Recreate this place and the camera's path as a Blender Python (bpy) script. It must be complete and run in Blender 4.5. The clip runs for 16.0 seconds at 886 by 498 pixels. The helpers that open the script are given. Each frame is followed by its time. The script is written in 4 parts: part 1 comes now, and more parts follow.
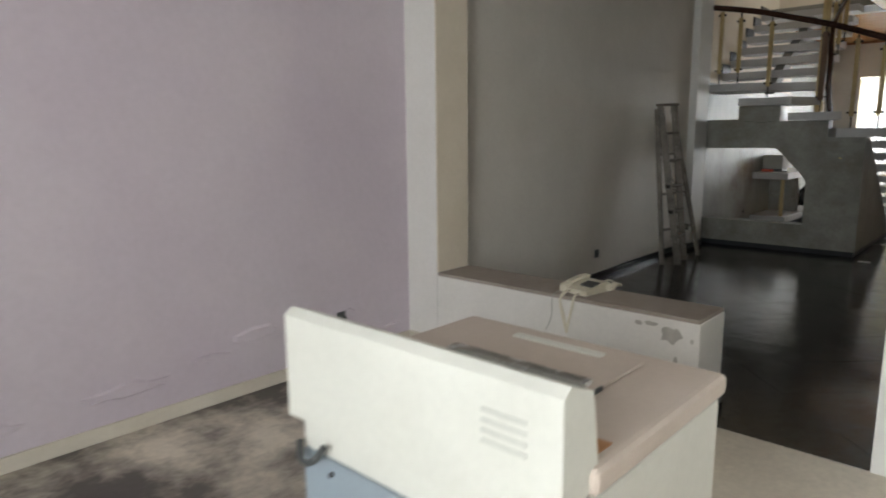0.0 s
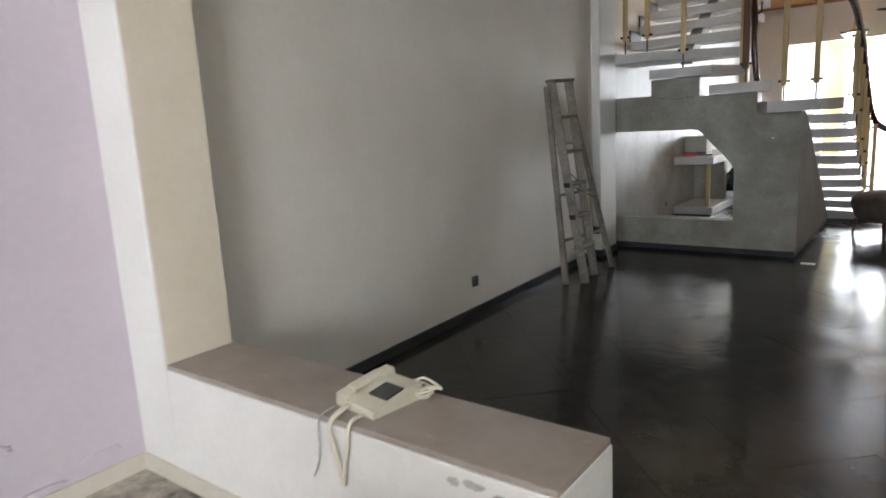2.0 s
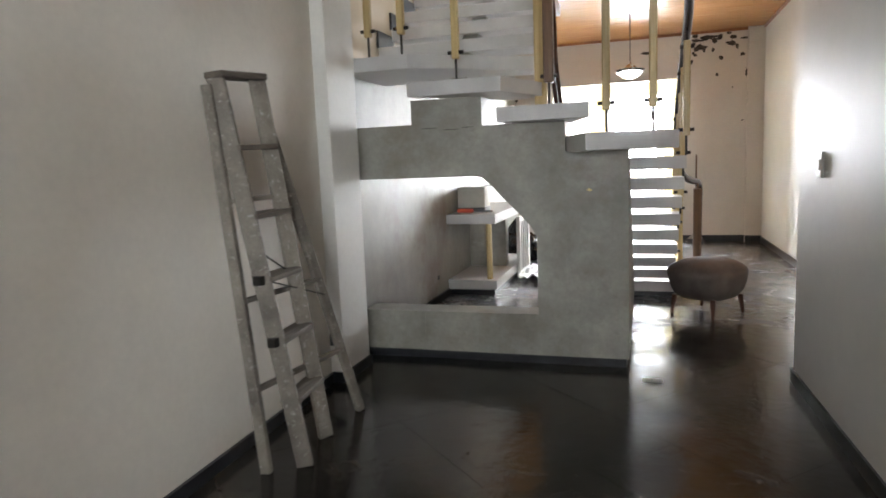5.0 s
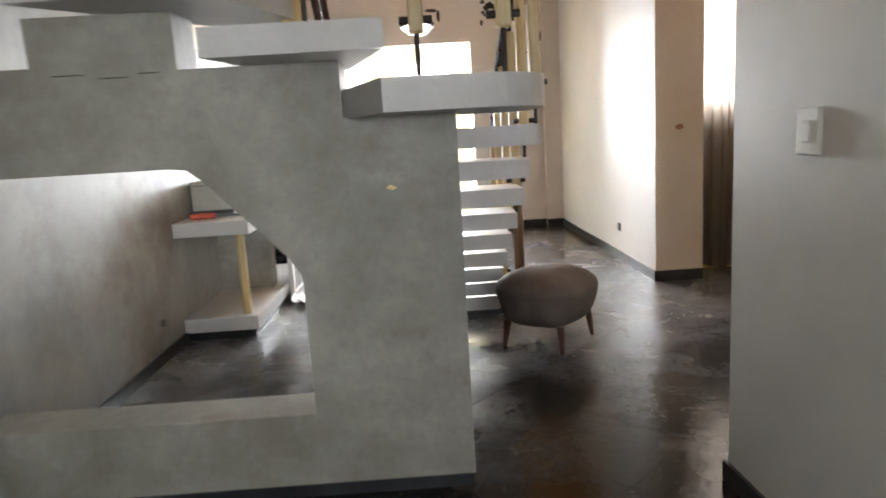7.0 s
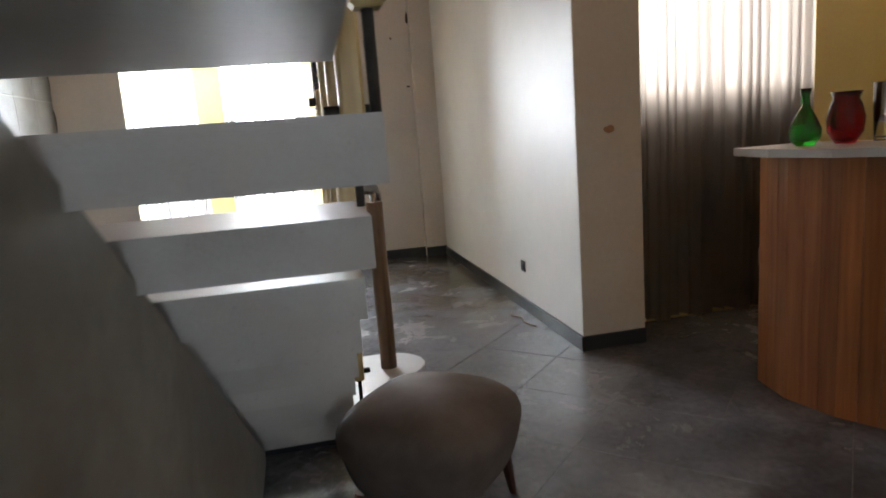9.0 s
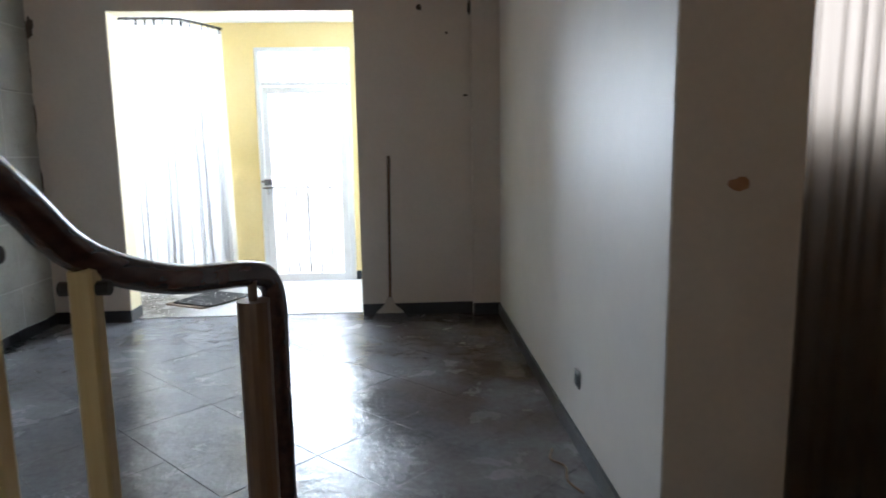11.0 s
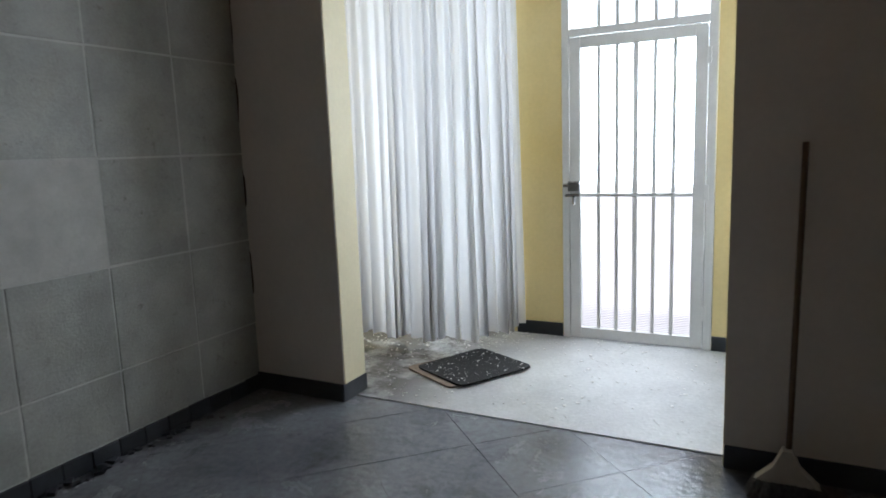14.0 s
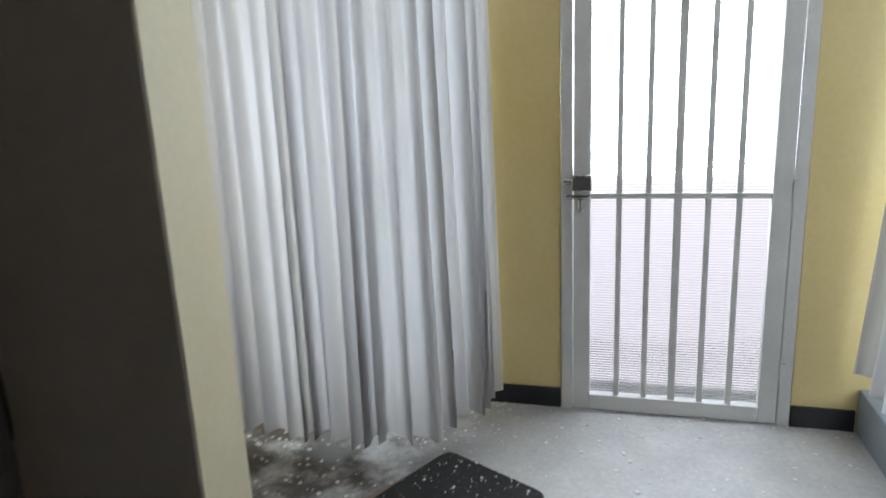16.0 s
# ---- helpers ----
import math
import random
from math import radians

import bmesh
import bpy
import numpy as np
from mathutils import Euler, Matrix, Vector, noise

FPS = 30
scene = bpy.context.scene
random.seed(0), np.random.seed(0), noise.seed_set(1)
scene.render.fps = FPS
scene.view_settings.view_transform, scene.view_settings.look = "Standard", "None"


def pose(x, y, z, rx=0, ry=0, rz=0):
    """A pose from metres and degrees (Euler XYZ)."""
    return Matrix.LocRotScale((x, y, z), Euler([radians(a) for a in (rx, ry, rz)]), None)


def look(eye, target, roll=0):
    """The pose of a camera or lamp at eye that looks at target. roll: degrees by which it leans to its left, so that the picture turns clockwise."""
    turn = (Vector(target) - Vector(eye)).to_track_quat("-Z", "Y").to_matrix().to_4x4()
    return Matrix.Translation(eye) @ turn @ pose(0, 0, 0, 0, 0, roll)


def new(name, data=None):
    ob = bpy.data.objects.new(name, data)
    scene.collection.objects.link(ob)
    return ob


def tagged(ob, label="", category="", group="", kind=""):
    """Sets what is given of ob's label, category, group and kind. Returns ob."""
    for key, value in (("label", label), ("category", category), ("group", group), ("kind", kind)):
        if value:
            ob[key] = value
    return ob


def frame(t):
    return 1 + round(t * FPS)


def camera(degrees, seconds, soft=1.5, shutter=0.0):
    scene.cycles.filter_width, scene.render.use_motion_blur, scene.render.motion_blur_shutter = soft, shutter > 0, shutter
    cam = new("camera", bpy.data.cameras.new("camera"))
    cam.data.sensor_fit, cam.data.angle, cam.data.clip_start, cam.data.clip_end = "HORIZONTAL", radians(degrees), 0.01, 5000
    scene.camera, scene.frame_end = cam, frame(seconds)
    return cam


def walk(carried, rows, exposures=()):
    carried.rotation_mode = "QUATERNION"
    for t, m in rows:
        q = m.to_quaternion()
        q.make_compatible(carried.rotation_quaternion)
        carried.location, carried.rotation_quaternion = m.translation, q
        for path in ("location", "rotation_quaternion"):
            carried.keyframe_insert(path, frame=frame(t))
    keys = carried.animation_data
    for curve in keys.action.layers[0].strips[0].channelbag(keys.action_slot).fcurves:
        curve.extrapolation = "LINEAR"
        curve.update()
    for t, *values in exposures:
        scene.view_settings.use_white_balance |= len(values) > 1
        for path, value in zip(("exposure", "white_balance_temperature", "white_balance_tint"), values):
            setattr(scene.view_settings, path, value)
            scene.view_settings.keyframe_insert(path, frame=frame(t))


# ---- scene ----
cam = camera(68.6, 16.0, soft=1.7, shutter=0.4)
PATH = [
    (0, (0.457, -0.651, 1.471), (-0.876, 0.8, 1.124), -0.5),
    (0.5, (0.346, -0.164, 1.454), (-0.873, 1.381, 1.097), -0.6),
    (1, (0.277, 0.322, 1.436), (-0.91, 1.891, 1.078), -0.4),
    (1.5, (0.154, 0.792, 1.439), (-1.062, 2.337, 1.074), -1.9),
    (2, (-0.023, 1.216, 1.456), (-1.22, 2.773, 1.081), -3.2),
    (2.5, (-0.051, 1.675, 1.46), (-1.211, 3.255, 1.065), -2.1),
    (3, (-0.285, 2.144, 1.456), (-1.248, 3.857, 1.086), -1.5),
    (5.5, (-1.039, 4.4, 1.323), (-1.535, 6.32, 1.065), -2.2),
    (6, (-1.097, 4.902, 1.305), (-1.436, 6.851, 1.009), -2.3),
    (6.5, (-1.145, 5.386, 1.312), (-1.334, 7.353, 1.008), -2.9),
    (7, (-1.188, 5.865, 1.33), (-1.141, 7.835, 0.985), -3.5),
    (7.5, (-1.159, 6.401, 1.332), (-0.977, 8.361, 0.978), -3.3),
    (8, (-1.066, 6.893, 1.285), (-0.65, 8.817, 0.932), -4.4),
    (10.5, (-0.251, 8.942, 1.391), (0.067, 10.89, 1.073), -2.5),
    (11, (-0.044, 9.326, 1.388), (0.06, 11.302, 1.092), -0.9),
    (11.5, (0.06, 9.733, 1.38), (-0.06, 11.703, 1.06), 0.0),
    (12, (0.157, 10.186, 1.351), (-0.19, 12.13, 1.035), -1.0),
    (12.5, (0.209, 10.654, 1.353), (-0.46, 12.517, 1.066), -1.7),
    (13, (0.074, 11.126, 1.394), (-0.722, 12.936, 1.091), -0.8),
    (13.5, (-0.092, 11.555, 1.392), (-0.975, 13.326, 1.101), -0.4),
    (14, (-0.308, 11.989, 1.383), (-1.206, 13.75, 1.079), -2.1),
    (14.5, (-0.565, 12.363, 1.359), (-1.39, 14.153, 1.019), -1.6),
    (15, (-0.833, 12.756, 1.451), (-1.643, 14.535, 1.027), -0.6),
    (15.5, (-1.115, 13.112, 1.478), (-1.837, 14.921, 1.026), -1.6),
    (16, (-1.338, 13.541, 1.484), (-1.882, 15.412, 1.031), -2.6),
]
EXPOSURES = [(0, -0.3, 6350, 7), (1, 0.2, 6250, 9), (1.5, 0.4, 6150, 9), (3, 1.15, 6050, 9), (5.5, 1.15, 6250, 9), (6.5, 1.25, 6250, 9), (7, 1.35, 6250, 9), (7.5, 1.3, 6250, 9), (8, 1.05, 6300, 9), (10.5, -0.35, 5500, 6), (11.5, -0.7, 5550, 6), (12.5, -1.4, 5650, 6), (14.5, -1.95, 5700, 6), (16, -2.35, 5800, 7)]
walk(cam, [(t, look(eye, target, roll)) for t, eye, target, roll in PATH], EXPOSURES)

# ---- world and light ----
world = bpy.data.worlds.new("sky")
scene.world = world
world.use_nodes = True
wn = world.node_tree.nodes
sky = wn.new("ShaderNodeTexSky")
sky.sky_type, sky.sun_disc, sky.sun_elevation, sky.sun_rotation = "NISHITA", False, radians(50), radians(20)
wn["Background"].inputs[1].default_value = 0.12
world.node_tree.links.new(sky.outputs[0], wn["Background"].inputs[0])


def area(name, eye, target, w, h, power, colour=(1, 1, 1)):
    d = bpy.data.lights.new(name, "AREA")
    d.shape, d.size, d.size_y, d.energy, d.color = "RECTANGLE", w, h, power, colour
    ob = new(name, d)
    ob.matrix_world = look(eye, target)
    return ob


# daylight just outside each window and the glazed door, plus one stairwell fill
area("door_daylight", (-1.12, 16.75, 1.83), (-1.12, 10, 1.5), 0.98, 1.42, 350, (0.97, 0.98, 1))
area("door_street_light", (-1.12, 16.75, 0.56), (-1.12, 10, 0.56), 0.98, 1.08, 17, (1, 0.87, 0.88))
area("bay_window_daylight", (-2.55, 16.75, 1.5), (-2.5, 14, 1.4), 1.1, 2.2, 150, (0.95, 0.97, 1))
area("side_window_daylight", (0.33, 15.8, 1.5), (-2, 15.8, 1.2), 1.2, 2.2, 112, (0.95, 0.97, 1))
area("dining_window_daylight", (1.86, 11.59, 2.19), (1.86, 8, 2.19), 1.38, 1.44, 40, (1, 0.95, 0.9))
area("kitchen_window_daylight", (0.9, -3.25, 1.75), (0.1, 3, 1.0), 2.1, 1.75, 130, (0.98, 0.99, 1.0))
# added lamp to brighten the upper stairs; its source is unseen
area("stairwell_fill_light", (-1.35, 10.55, 4.3), (-2.6, 9.6, 2.6), 0.9, 0.9, 14, (1, 0.95, 0.86))


# ---- materials ----
def surface(name, c1, c2, rough=0.8, big=1.2, fine=40.0, bump=0.15, spots=None, spot_scale=4.0, spot_from=0.62, metal=0.0, vary=0.0, gloss_vary=0.1, detail=8.0, spot_rough=None, grain=0.07, soft=0.12, gate=None):
    """Two colours blended by large stains, fine grain, optional spots for dirt, chips and painted shade, relief."""
    m = bpy.data.materials.new(name)
    m.use_nodes = True
    nt = m.node_tree
    N, L = nt.nodes, nt.links
    b = N["Principled BSDF"]
    geo = N.new("ShaderNodeNewGeometry")

    def noise_tex(scale, det=6.0, rgh=0.6):
        n = N.new("ShaderNodeTexNoise")
        n.inputs["Scale"].default_value, n.inputs["Detail"].default_value, n.inputs["Roughness"].default_value = scale, det, rgh
        L.new(geo.outputs["Position"], n.inputs["Vector"])
        return n

    def ramp(src, a, z):
        r = N.new("ShaderNodeMapRange")
        r.inputs["From Min"].default_value, r.inputs["From Max"].default_value = a, z
        L.new(src, r.inputs["Value"])
        return r.outputs["Result"]

    def mix(fac, a, c, blend="MIX"):
        x = N.new("ShaderNodeMix")
        x.data_type, x.blend_type = "RGBA", blend
        if isinstance(fac, float):
            x.inputs[0].default_value = fac
        else:
            L.new(fac, x.inputs[0])
        for sock, v in ((x.inputs[6], a), (x.inputs[7], c)):
            if isinstance(v, tuple):
                sock.default_value = (*v, 1)
            else:
                L.new(v, sock)
        return x.outputs[2]

    n1, n2 = noise_tex(big, detail), noise_tex(fine, 4.0)
    col = mix(ramp(n1.outputs["Fac"], 0.35, 0.68), c1, c2)
    g = N.new("ShaderNodeMapRange")
    g.inputs["To Min"].default_value, g.inputs["To Max"].default_value = 1 - grain, 1 + grain
    L.new(n2.outputs["Fac"], g.inputs["Value"])
    comb = N.new("ShaderNodeCombineColor")
    for k in range(3):
        L.new(g.outputs["Result"], comb.inputs[k])
    col = mix(1.0, col, comb.outputs[0], "MULTIPLY")
    rsrc = ramp(n1.outputs["Fac"], 0.25, 0.75)
    rr = N.new("ShaderNodeMapRange")
    rr.inputs["To Min"].default_value, rr.inputs["To Max"].default_value = max(0.03, rough - gloss_vary), min(1, rough + gloss_vary)
    L.new(rsrc, rr.inputs["Value"])
    rout = rr.outputs["Result"]
    if spots:
        s = noise_tex(spot_scale, 10.0, 0.7)
        f = ramp(s.outputs["Fac"], spot_from, spot_from + soft)
        if gate:
            axis, none, full = gate
            sep, mul = N.new("ShaderNodeSeparateXYZ"), N.new("ShaderNodeMath")
            L.new(geo.outputs["Position"], sep.inputs[0])
            mul.operation = "MULTIPLY"
            L.new(f, mul.inputs[0])
            L.new(ramp(sep.outputs[axis], none, full), mul.inputs[1])
            f = mul.outputs[0]
        col = mix(f, col, spots)
        if spot_rough is not None:
            mr = N.new("ShaderNodeMix")
            L.new(f, mr.inputs[0])
            L.new(rout, mr.inputs[2])
            mr.inputs[3].default_value = spot_rough
            rout = mr.outputs[0]
    if vary:
        oi = N.new("ShaderNodeObjectInfo")
        v = N.new("ShaderNodeMapRange")
        v.inputs["To Min"].default_value, v.inputs["To Max"].default_value = 1 - vary, 1 + vary
        L.new(oi.outputs["Random"], v.inputs["Value"])
        c3 = N.new("ShaderNodeCombineColor")
        for k in range(3):
            L.new(v.outputs["Result"], c3.inputs[k])
        col = mix(1.0, col, c3.outputs[0], "MULTIPLY")
    L.new(col, b.inputs["Base Color"])
    L.new(rout, b.inputs["Roughness"])
    b.inputs["Metallic"].default_value = metal
    bp = N.new("ShaderNodeBump")
    bp.inputs["Strength"].default_value, bp.inputs["Distance"].default_value = bump, 0.01
    add = N.new("ShaderNodeMath")
    add.operation = "ADD"
    L.new(n1.outputs["Fac"], add.inputs[0])
    L.new(n2.outputs["Fac"], add.inputs[1])
    L.new(add.outputs[0], bp.inputs["Height"])
    L.new(bp.outputs[0], b.inputs["Normal"])
    return m


def floor_vinyl():
    """Polished dark tile, worn and wavy, under grey dust and painted-in door sheen that thicken towards the entrance.
    """
    m = bpy.data.materials.new("dark_polished_tile")
    m.use_nodes = True
    N, L = m.node_tree.nodes, m.node_tree.links
    b = N["Principled BSDF"]
    geo, sep, oi = N.new("ShaderNodeNewGeometry"), N.new("ShaderNodeSeparateXYZ"), N.new("ShaderNodeObjectInfo")
    L.new(geo.outputs["Position"], sep.inputs[0])

    def noise_fac(scale, det=6.0, rgh=0.6, warp=0.0):
        n = N.new("ShaderNodeTexNoise")
        for key, v in (("Scale", scale), ("Detail", det), ("Roughness", rgh), ("Distortion", warp)):
            n.inputs[key].default_value = v
        L.new(geo.outputs["Position"], n.inputs["Vector"])
        return n.outputs["Fac"]

    def span(src, a, z, lo=0.0, hi=1.0):
        r = N.new("ShaderNodeMapRange")
        for key, v in (("From Min", a), ("From Max", z), ("To Min", lo), ("To Max", hi)):
            r.inputs[key].default_value = v
        L.new(src, r.inputs["Value"])
        return r.outputs["Result"]

    def calc(op, a, c):
        x = N.new("ShaderNodeMath")
        x.operation = op
        for k, v in enumerate((a, c)):
            if isinstance(v, float):
                x.inputs[k].default_value = v
            else:
                L.new(v, x.inputs[k])
        return x.outputs[0]

    def mix(fac, a, c):
        x = N.new("ShaderNodeMix")
        x.data_type = "RGBA"
        L.new(fac, x.inputs[0])
        for sock, v in ((x.inputs[6], a), (x.inputs[7], c)):
            if isinstance(v, tuple):
                sock.default_value = (*v, 1)
            else:
                L.new(v, sock)
        return x.outputs[2]

    stain, smear, grain, wave = noise_fac(1.3, 8), noise_fac(4.5, 10, 0.7, 0.6), noise_fac(30, 4), noise_fac(13, 3, 0.55)
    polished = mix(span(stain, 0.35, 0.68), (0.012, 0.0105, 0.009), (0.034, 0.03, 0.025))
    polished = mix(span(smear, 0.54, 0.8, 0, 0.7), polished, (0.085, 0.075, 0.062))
    # pale blue-grey holds dust plus the entrance light's sheen, as colour
    dust_sheen = mix(span(stain, 0.35, 0.65), (0.1, 0.103, 0.112), (0.21, 0.214, 0.23))
    dust_sheen = mix(span(smear, 0.52, 0.66, 0, 0.75), dust_sheen, (0.045, 0.043, 0.042))
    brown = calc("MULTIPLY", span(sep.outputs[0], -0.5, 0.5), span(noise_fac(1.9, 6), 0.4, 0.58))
    dust_sheen = mix(calc("MULTIPLY", brown, span(sep.outputs[1], 11.5, 13.0)), dust_sheen, (0.075, 0.05, 0.03))
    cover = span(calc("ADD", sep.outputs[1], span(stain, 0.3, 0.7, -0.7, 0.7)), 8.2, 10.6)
    col = mix(cover, polished, dust_sheen)
    hs = N.new("ShaderNodeHueSaturation")
    L.new(col, hs.inputs["Color"])
    L.new(calc("MULTIPLY", span(oi.outputs["Random"], 0, 1, 0.9, 1.1), span(grain, 0.3, 0.7, 0.8, 1.2)), hs.inputs["Value"])
    L.new(hs.outputs[0], b.inputs["Base Color"])
    L.new(span(sep.outputs[1], 8.0, 10.0, 0.32, 0.5), b.inputs["Specular IOR Level"])
    wet = calc("ADD", span(stain, 0.3, 0.7, 0.07, 0.13), span(smear, 0.45, 0.7, 0.0, 0.16))
    L.new(calc("ADD", wet, calc("MULTIPLY", cover, span(stain, 0.35, 0.65, 0.0, 0.12))), b.inputs["Roughness"])
    bp = N.new("ShaderNodeBump")
    bp.inputs["Strength"].default_value, bp.inputs["Distance"].default_value = 0.42, 0.01
    L.new(calc("ADD", calc("ADD", calc("MULTIPLY", wave, span(cover, 0, 1, 0.35, 1.1)), calc("MULTIPLY", smear, 0.3)), calc("MULTIPLY", grain, 0.12)), bp.inputs["Height"])
    L.new(bp.outputs[0], b.inputs["Normal"])
    return m


def wood(name, c1, c2, rough=0.4, axis="Z", vary=0.15, bump=0.1):
    m = bpy.data.materials.new(name)
    m.use_nodes = True
    nt = m.node_tree
    N, L = nt.nodes, nt.links
    b = N["Principled BSDF"]
    geo, mp, n = N.new("ShaderNodeNewGeometry"), N.new("ShaderNodeMapping"), N.new("ShaderNodeTexNoise")
    sc = {"X": (2, 40, 40), "Y": (40, 2, 40), "Z": (40, 40, 2)}[axis]
    mp.inputs["Scale"].default_value = sc
    n.inputs["Scale"].default_value, n.inputs["Detail"].default_value = 1.0, 8.0
    L.new(geo.outputs["Position"], mp.inputs["Vector"])
    L.new(mp.outputs[0], n.inputs["Vector"])
    cr = N.new("ShaderNodeValToRGB")
    cr.color_ramp.elements[0].color, cr.color_ramp.elements[1].color = (*c1, 1), (*c2, 1)
    cr.color_ramp.elements[0].position, cr.color_ramp.elements[1].position = 0.3, 0.7
    L.new(n.outputs["Fac"], cr.inputs[0])
    oi, v, hs = N.new("ShaderNodeObjectInfo"), N.new("ShaderNodeMapRange"), N.new("ShaderNodeHueSaturation")
    v.inputs["To Min"].default_value, v.inputs["To Max"].default_value = 1 - vary, 1 + vary
    L.new(oi.outputs["Random"], v.inputs["Value"])
    L.new(v.outputs[0], hs.inputs["Value"])
    L.new(cr.outputs[0], hs.inputs["Color"])
    L.new(hs.outputs[0], b.inputs["Base Color"])
    b.inputs["Roughness"].default_value = rough
    bp = N.new("ShaderNodeBump")
    bp.inputs["Strength"].default_value, bp.inputs["Distance"].default_value = bump, 0.005
    L.new(n.outputs["Fac"], bp.inputs["Height"])
    L.new(bp.outputs[0], b.inputs["Normal"])
    return m


def cloth(name, colour, through_colour, share):
    m = bpy.data.materials.new(name)
    m.use_nodes = True
    nt = m.node_tree
    N, L = nt.nodes, nt.links
    out = N["Material Output"]
    N.remove(N["Principled BSDF"])
    d, t, x = N.new("ShaderNodeBsdfDiffuse"), N.new("ShaderNodeBsdfTranslucent"), N.new("ShaderNodeMixShader")
    d.inputs[0].default_value, t.inputs[0].default_value = (*colour, 1), (*through_colour, 1)
    x.inputs[0].default_value = share
    geo, w, bp = N.new("ShaderNodeNewGeometry"), N.new("ShaderNodeTexNoise"), N.new("ShaderNodeBump")
    w.inputs["Scale"].default_value = 160
    L.new(geo.outputs["Position"], w.inputs["Vector"])
    bp.inputs["Strength"].default_value, bp.inputs["Distance"].default_value = 0.2, 0.003
    L.new(w.outputs["Fac"], bp.inputs["Height"])
    L.new(bp.outputs[0], d.inputs["Normal"])
    L.new(d.outputs[0], x.inputs[1])
    L.new(t.outputs[0], x.inputs[2])
    L.new(x.outputs[0], out.inputs[0])
    return m


def glass(name, colour, rough=0.0, ior=1.45, ribs=False):
    m = bpy.data.materials.new(name)
    m.use_nodes = True
    nt = m.node_tree
    b = nt.nodes["Principled BSDF"]
    b.inputs["Base Color"].default_value = (*colour, 1)
    b.inputs["Transmission Weight"].default_value = 1
    b.inputs["Roughness"].default_value, b.inputs["IOR"].default_value = rough, ior
    return m


LILAC = surface("lilac_paint", (0.56, 0.49, 0.55), (0.61, 0.545, 0.59), 0.75, 1.0, 30, 0.05, (0.64, 0.59, 0.62), 3.0, 0.66)
WHITE = surface("white_wall_paint", (0.74, 0.72, 0.68), (0.8, 0.785, 0.75), 0.55, 1.3, 35, 0.05)
OFFWHITE = surface("aged_offwhite_paint", (0.66, 0.61, 0.54), (0.74, 0.69, 0.62), 0.7, 1.2, 30, 0.06, (0.42, 0.37, 0.3), 2.6, 0.72)
GLOSSWALL = surface("satin_white_paint", (0.72, 0.71, 0.68), (0.78, 0.765, 0.73), 0.47, 1.6, 12, 0.04, gloss_vary=0.02, grain=0.03)
PEELED = surface("scuffed_white_paint", (0.76, 0.74, 0.7), (0.82, 0.8, 0.76), 0.6, 2.0, 40, 0.2, (0.45, 0.42, 0.37), 5.0, 0.70)
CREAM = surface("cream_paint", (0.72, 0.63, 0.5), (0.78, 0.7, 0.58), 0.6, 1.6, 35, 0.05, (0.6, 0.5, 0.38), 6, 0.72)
YELLOW = surface("yellow_paint", (0.78, 0.62, 0.26), (0.82, 0.68, 0.34), 0.6, 1.5, 40, 0.05, (0.85, 0.75, 0.5), 9, 0.74)
CONCRETE = surface("smooth_concrete", (0.21, 0.2, 0.17), (0.38, 0.37, 0.33), 0.5, 2.2, 26, 0.12, (0.21, 0.185, 0.15), 3.5, 0.52, gloss_vary=0.12, grain=0.2, soft=0.2)
CONC_TILE = surface("concrete_panel", (0.27, 0.27, 0.24), (0.4, 0.4, 0.365), 0.55, 3.0, 80, 0.3, (0.2, 0.195, 0.165), 18.0, 0.6, vary=0.06, gloss_vary=0.12, grain=0.2)
TERRAZZO = surface("grey_terrazzo_tread", (0.5, 0.49, 0.48), (0.6, 0.59, 0.58), 0.45, 3.0, 120, 0.15, (0.4, 0.39, 0.38), 60, 0.6)
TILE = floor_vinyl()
GROUT = surface("tile_joint", (0.07, 0.065, 0.06), (0.2, 0.185, 0.165), 0.8, 3, 40, 0.3)
WORN_FLOOR = surface("worn_beige_floor", (0.56, 0.5, 0.41), (0.72, 0.65, 0.54), 0.5, 1.4, 30, 0.2, (0.1, 0.085, 0.075), 1.1, 0.4, soft=0.16, grain=0.2, gate=(0, -0.5, -1.1))
# gated dark spots: dirt and the curtain's shade, both painted into the floor
VEST_FLOOR = surface("dusty_floor_curtain_shade", (0.44, 0.44, 0.44), (0.6, 0.6, 0.59), 0.42, 2.2, 45, 0.2, (0.07, 0.06, 0.052), 3.2, 0.36, grain=0.25, soft=0.16, gate=(0, -1.85, -2.3))
DARKBASE = surface("black_skirting", (0.014, 0.015, 0.018), (0.034, 0.037, 0.043), 0.35, 4, 60, 0.15, (0.2, 0.19, 0.18), 16, 0.72)
CREAMBASE = surface("cream_skirting", (0.6, 0.55, 0.46), (0.68, 0.63, 0.54), 0.6, 4, 60, 0.15, (0.2, 0.17, 0.14), 9, 0.68)
GLAZED = surface("sealed_concrete", (0.26, 0.255, 0.23), (0.42, 0.415, 0.385), 0.5, 1.8, 22, 0.06, (0.2, 0.165, 0.12), 1.6, 0.52, gloss_vary=0.1, soft=0.2, grain=0.12)
PALE_YELLOW = surface("pale_yellow_paint", (0.72, 0.64, 0.42), (0.77, 0.69, 0.48), 0.6, 1.5, 40, 0.05)
JOINT = surface("pale_mortar", (0.42, 0.415, 0.385), (0.54, 0.535, 0.5), 0.85, 6, 60, 0.2)
SILL = surface("taupe_stone_sill", (0.3, 0.245, 0.2), (0.42, 0.37, 0.33), 0.5, 3, 90, 0.15, (0.5, 0.47, 0.44), 8, 0.64)
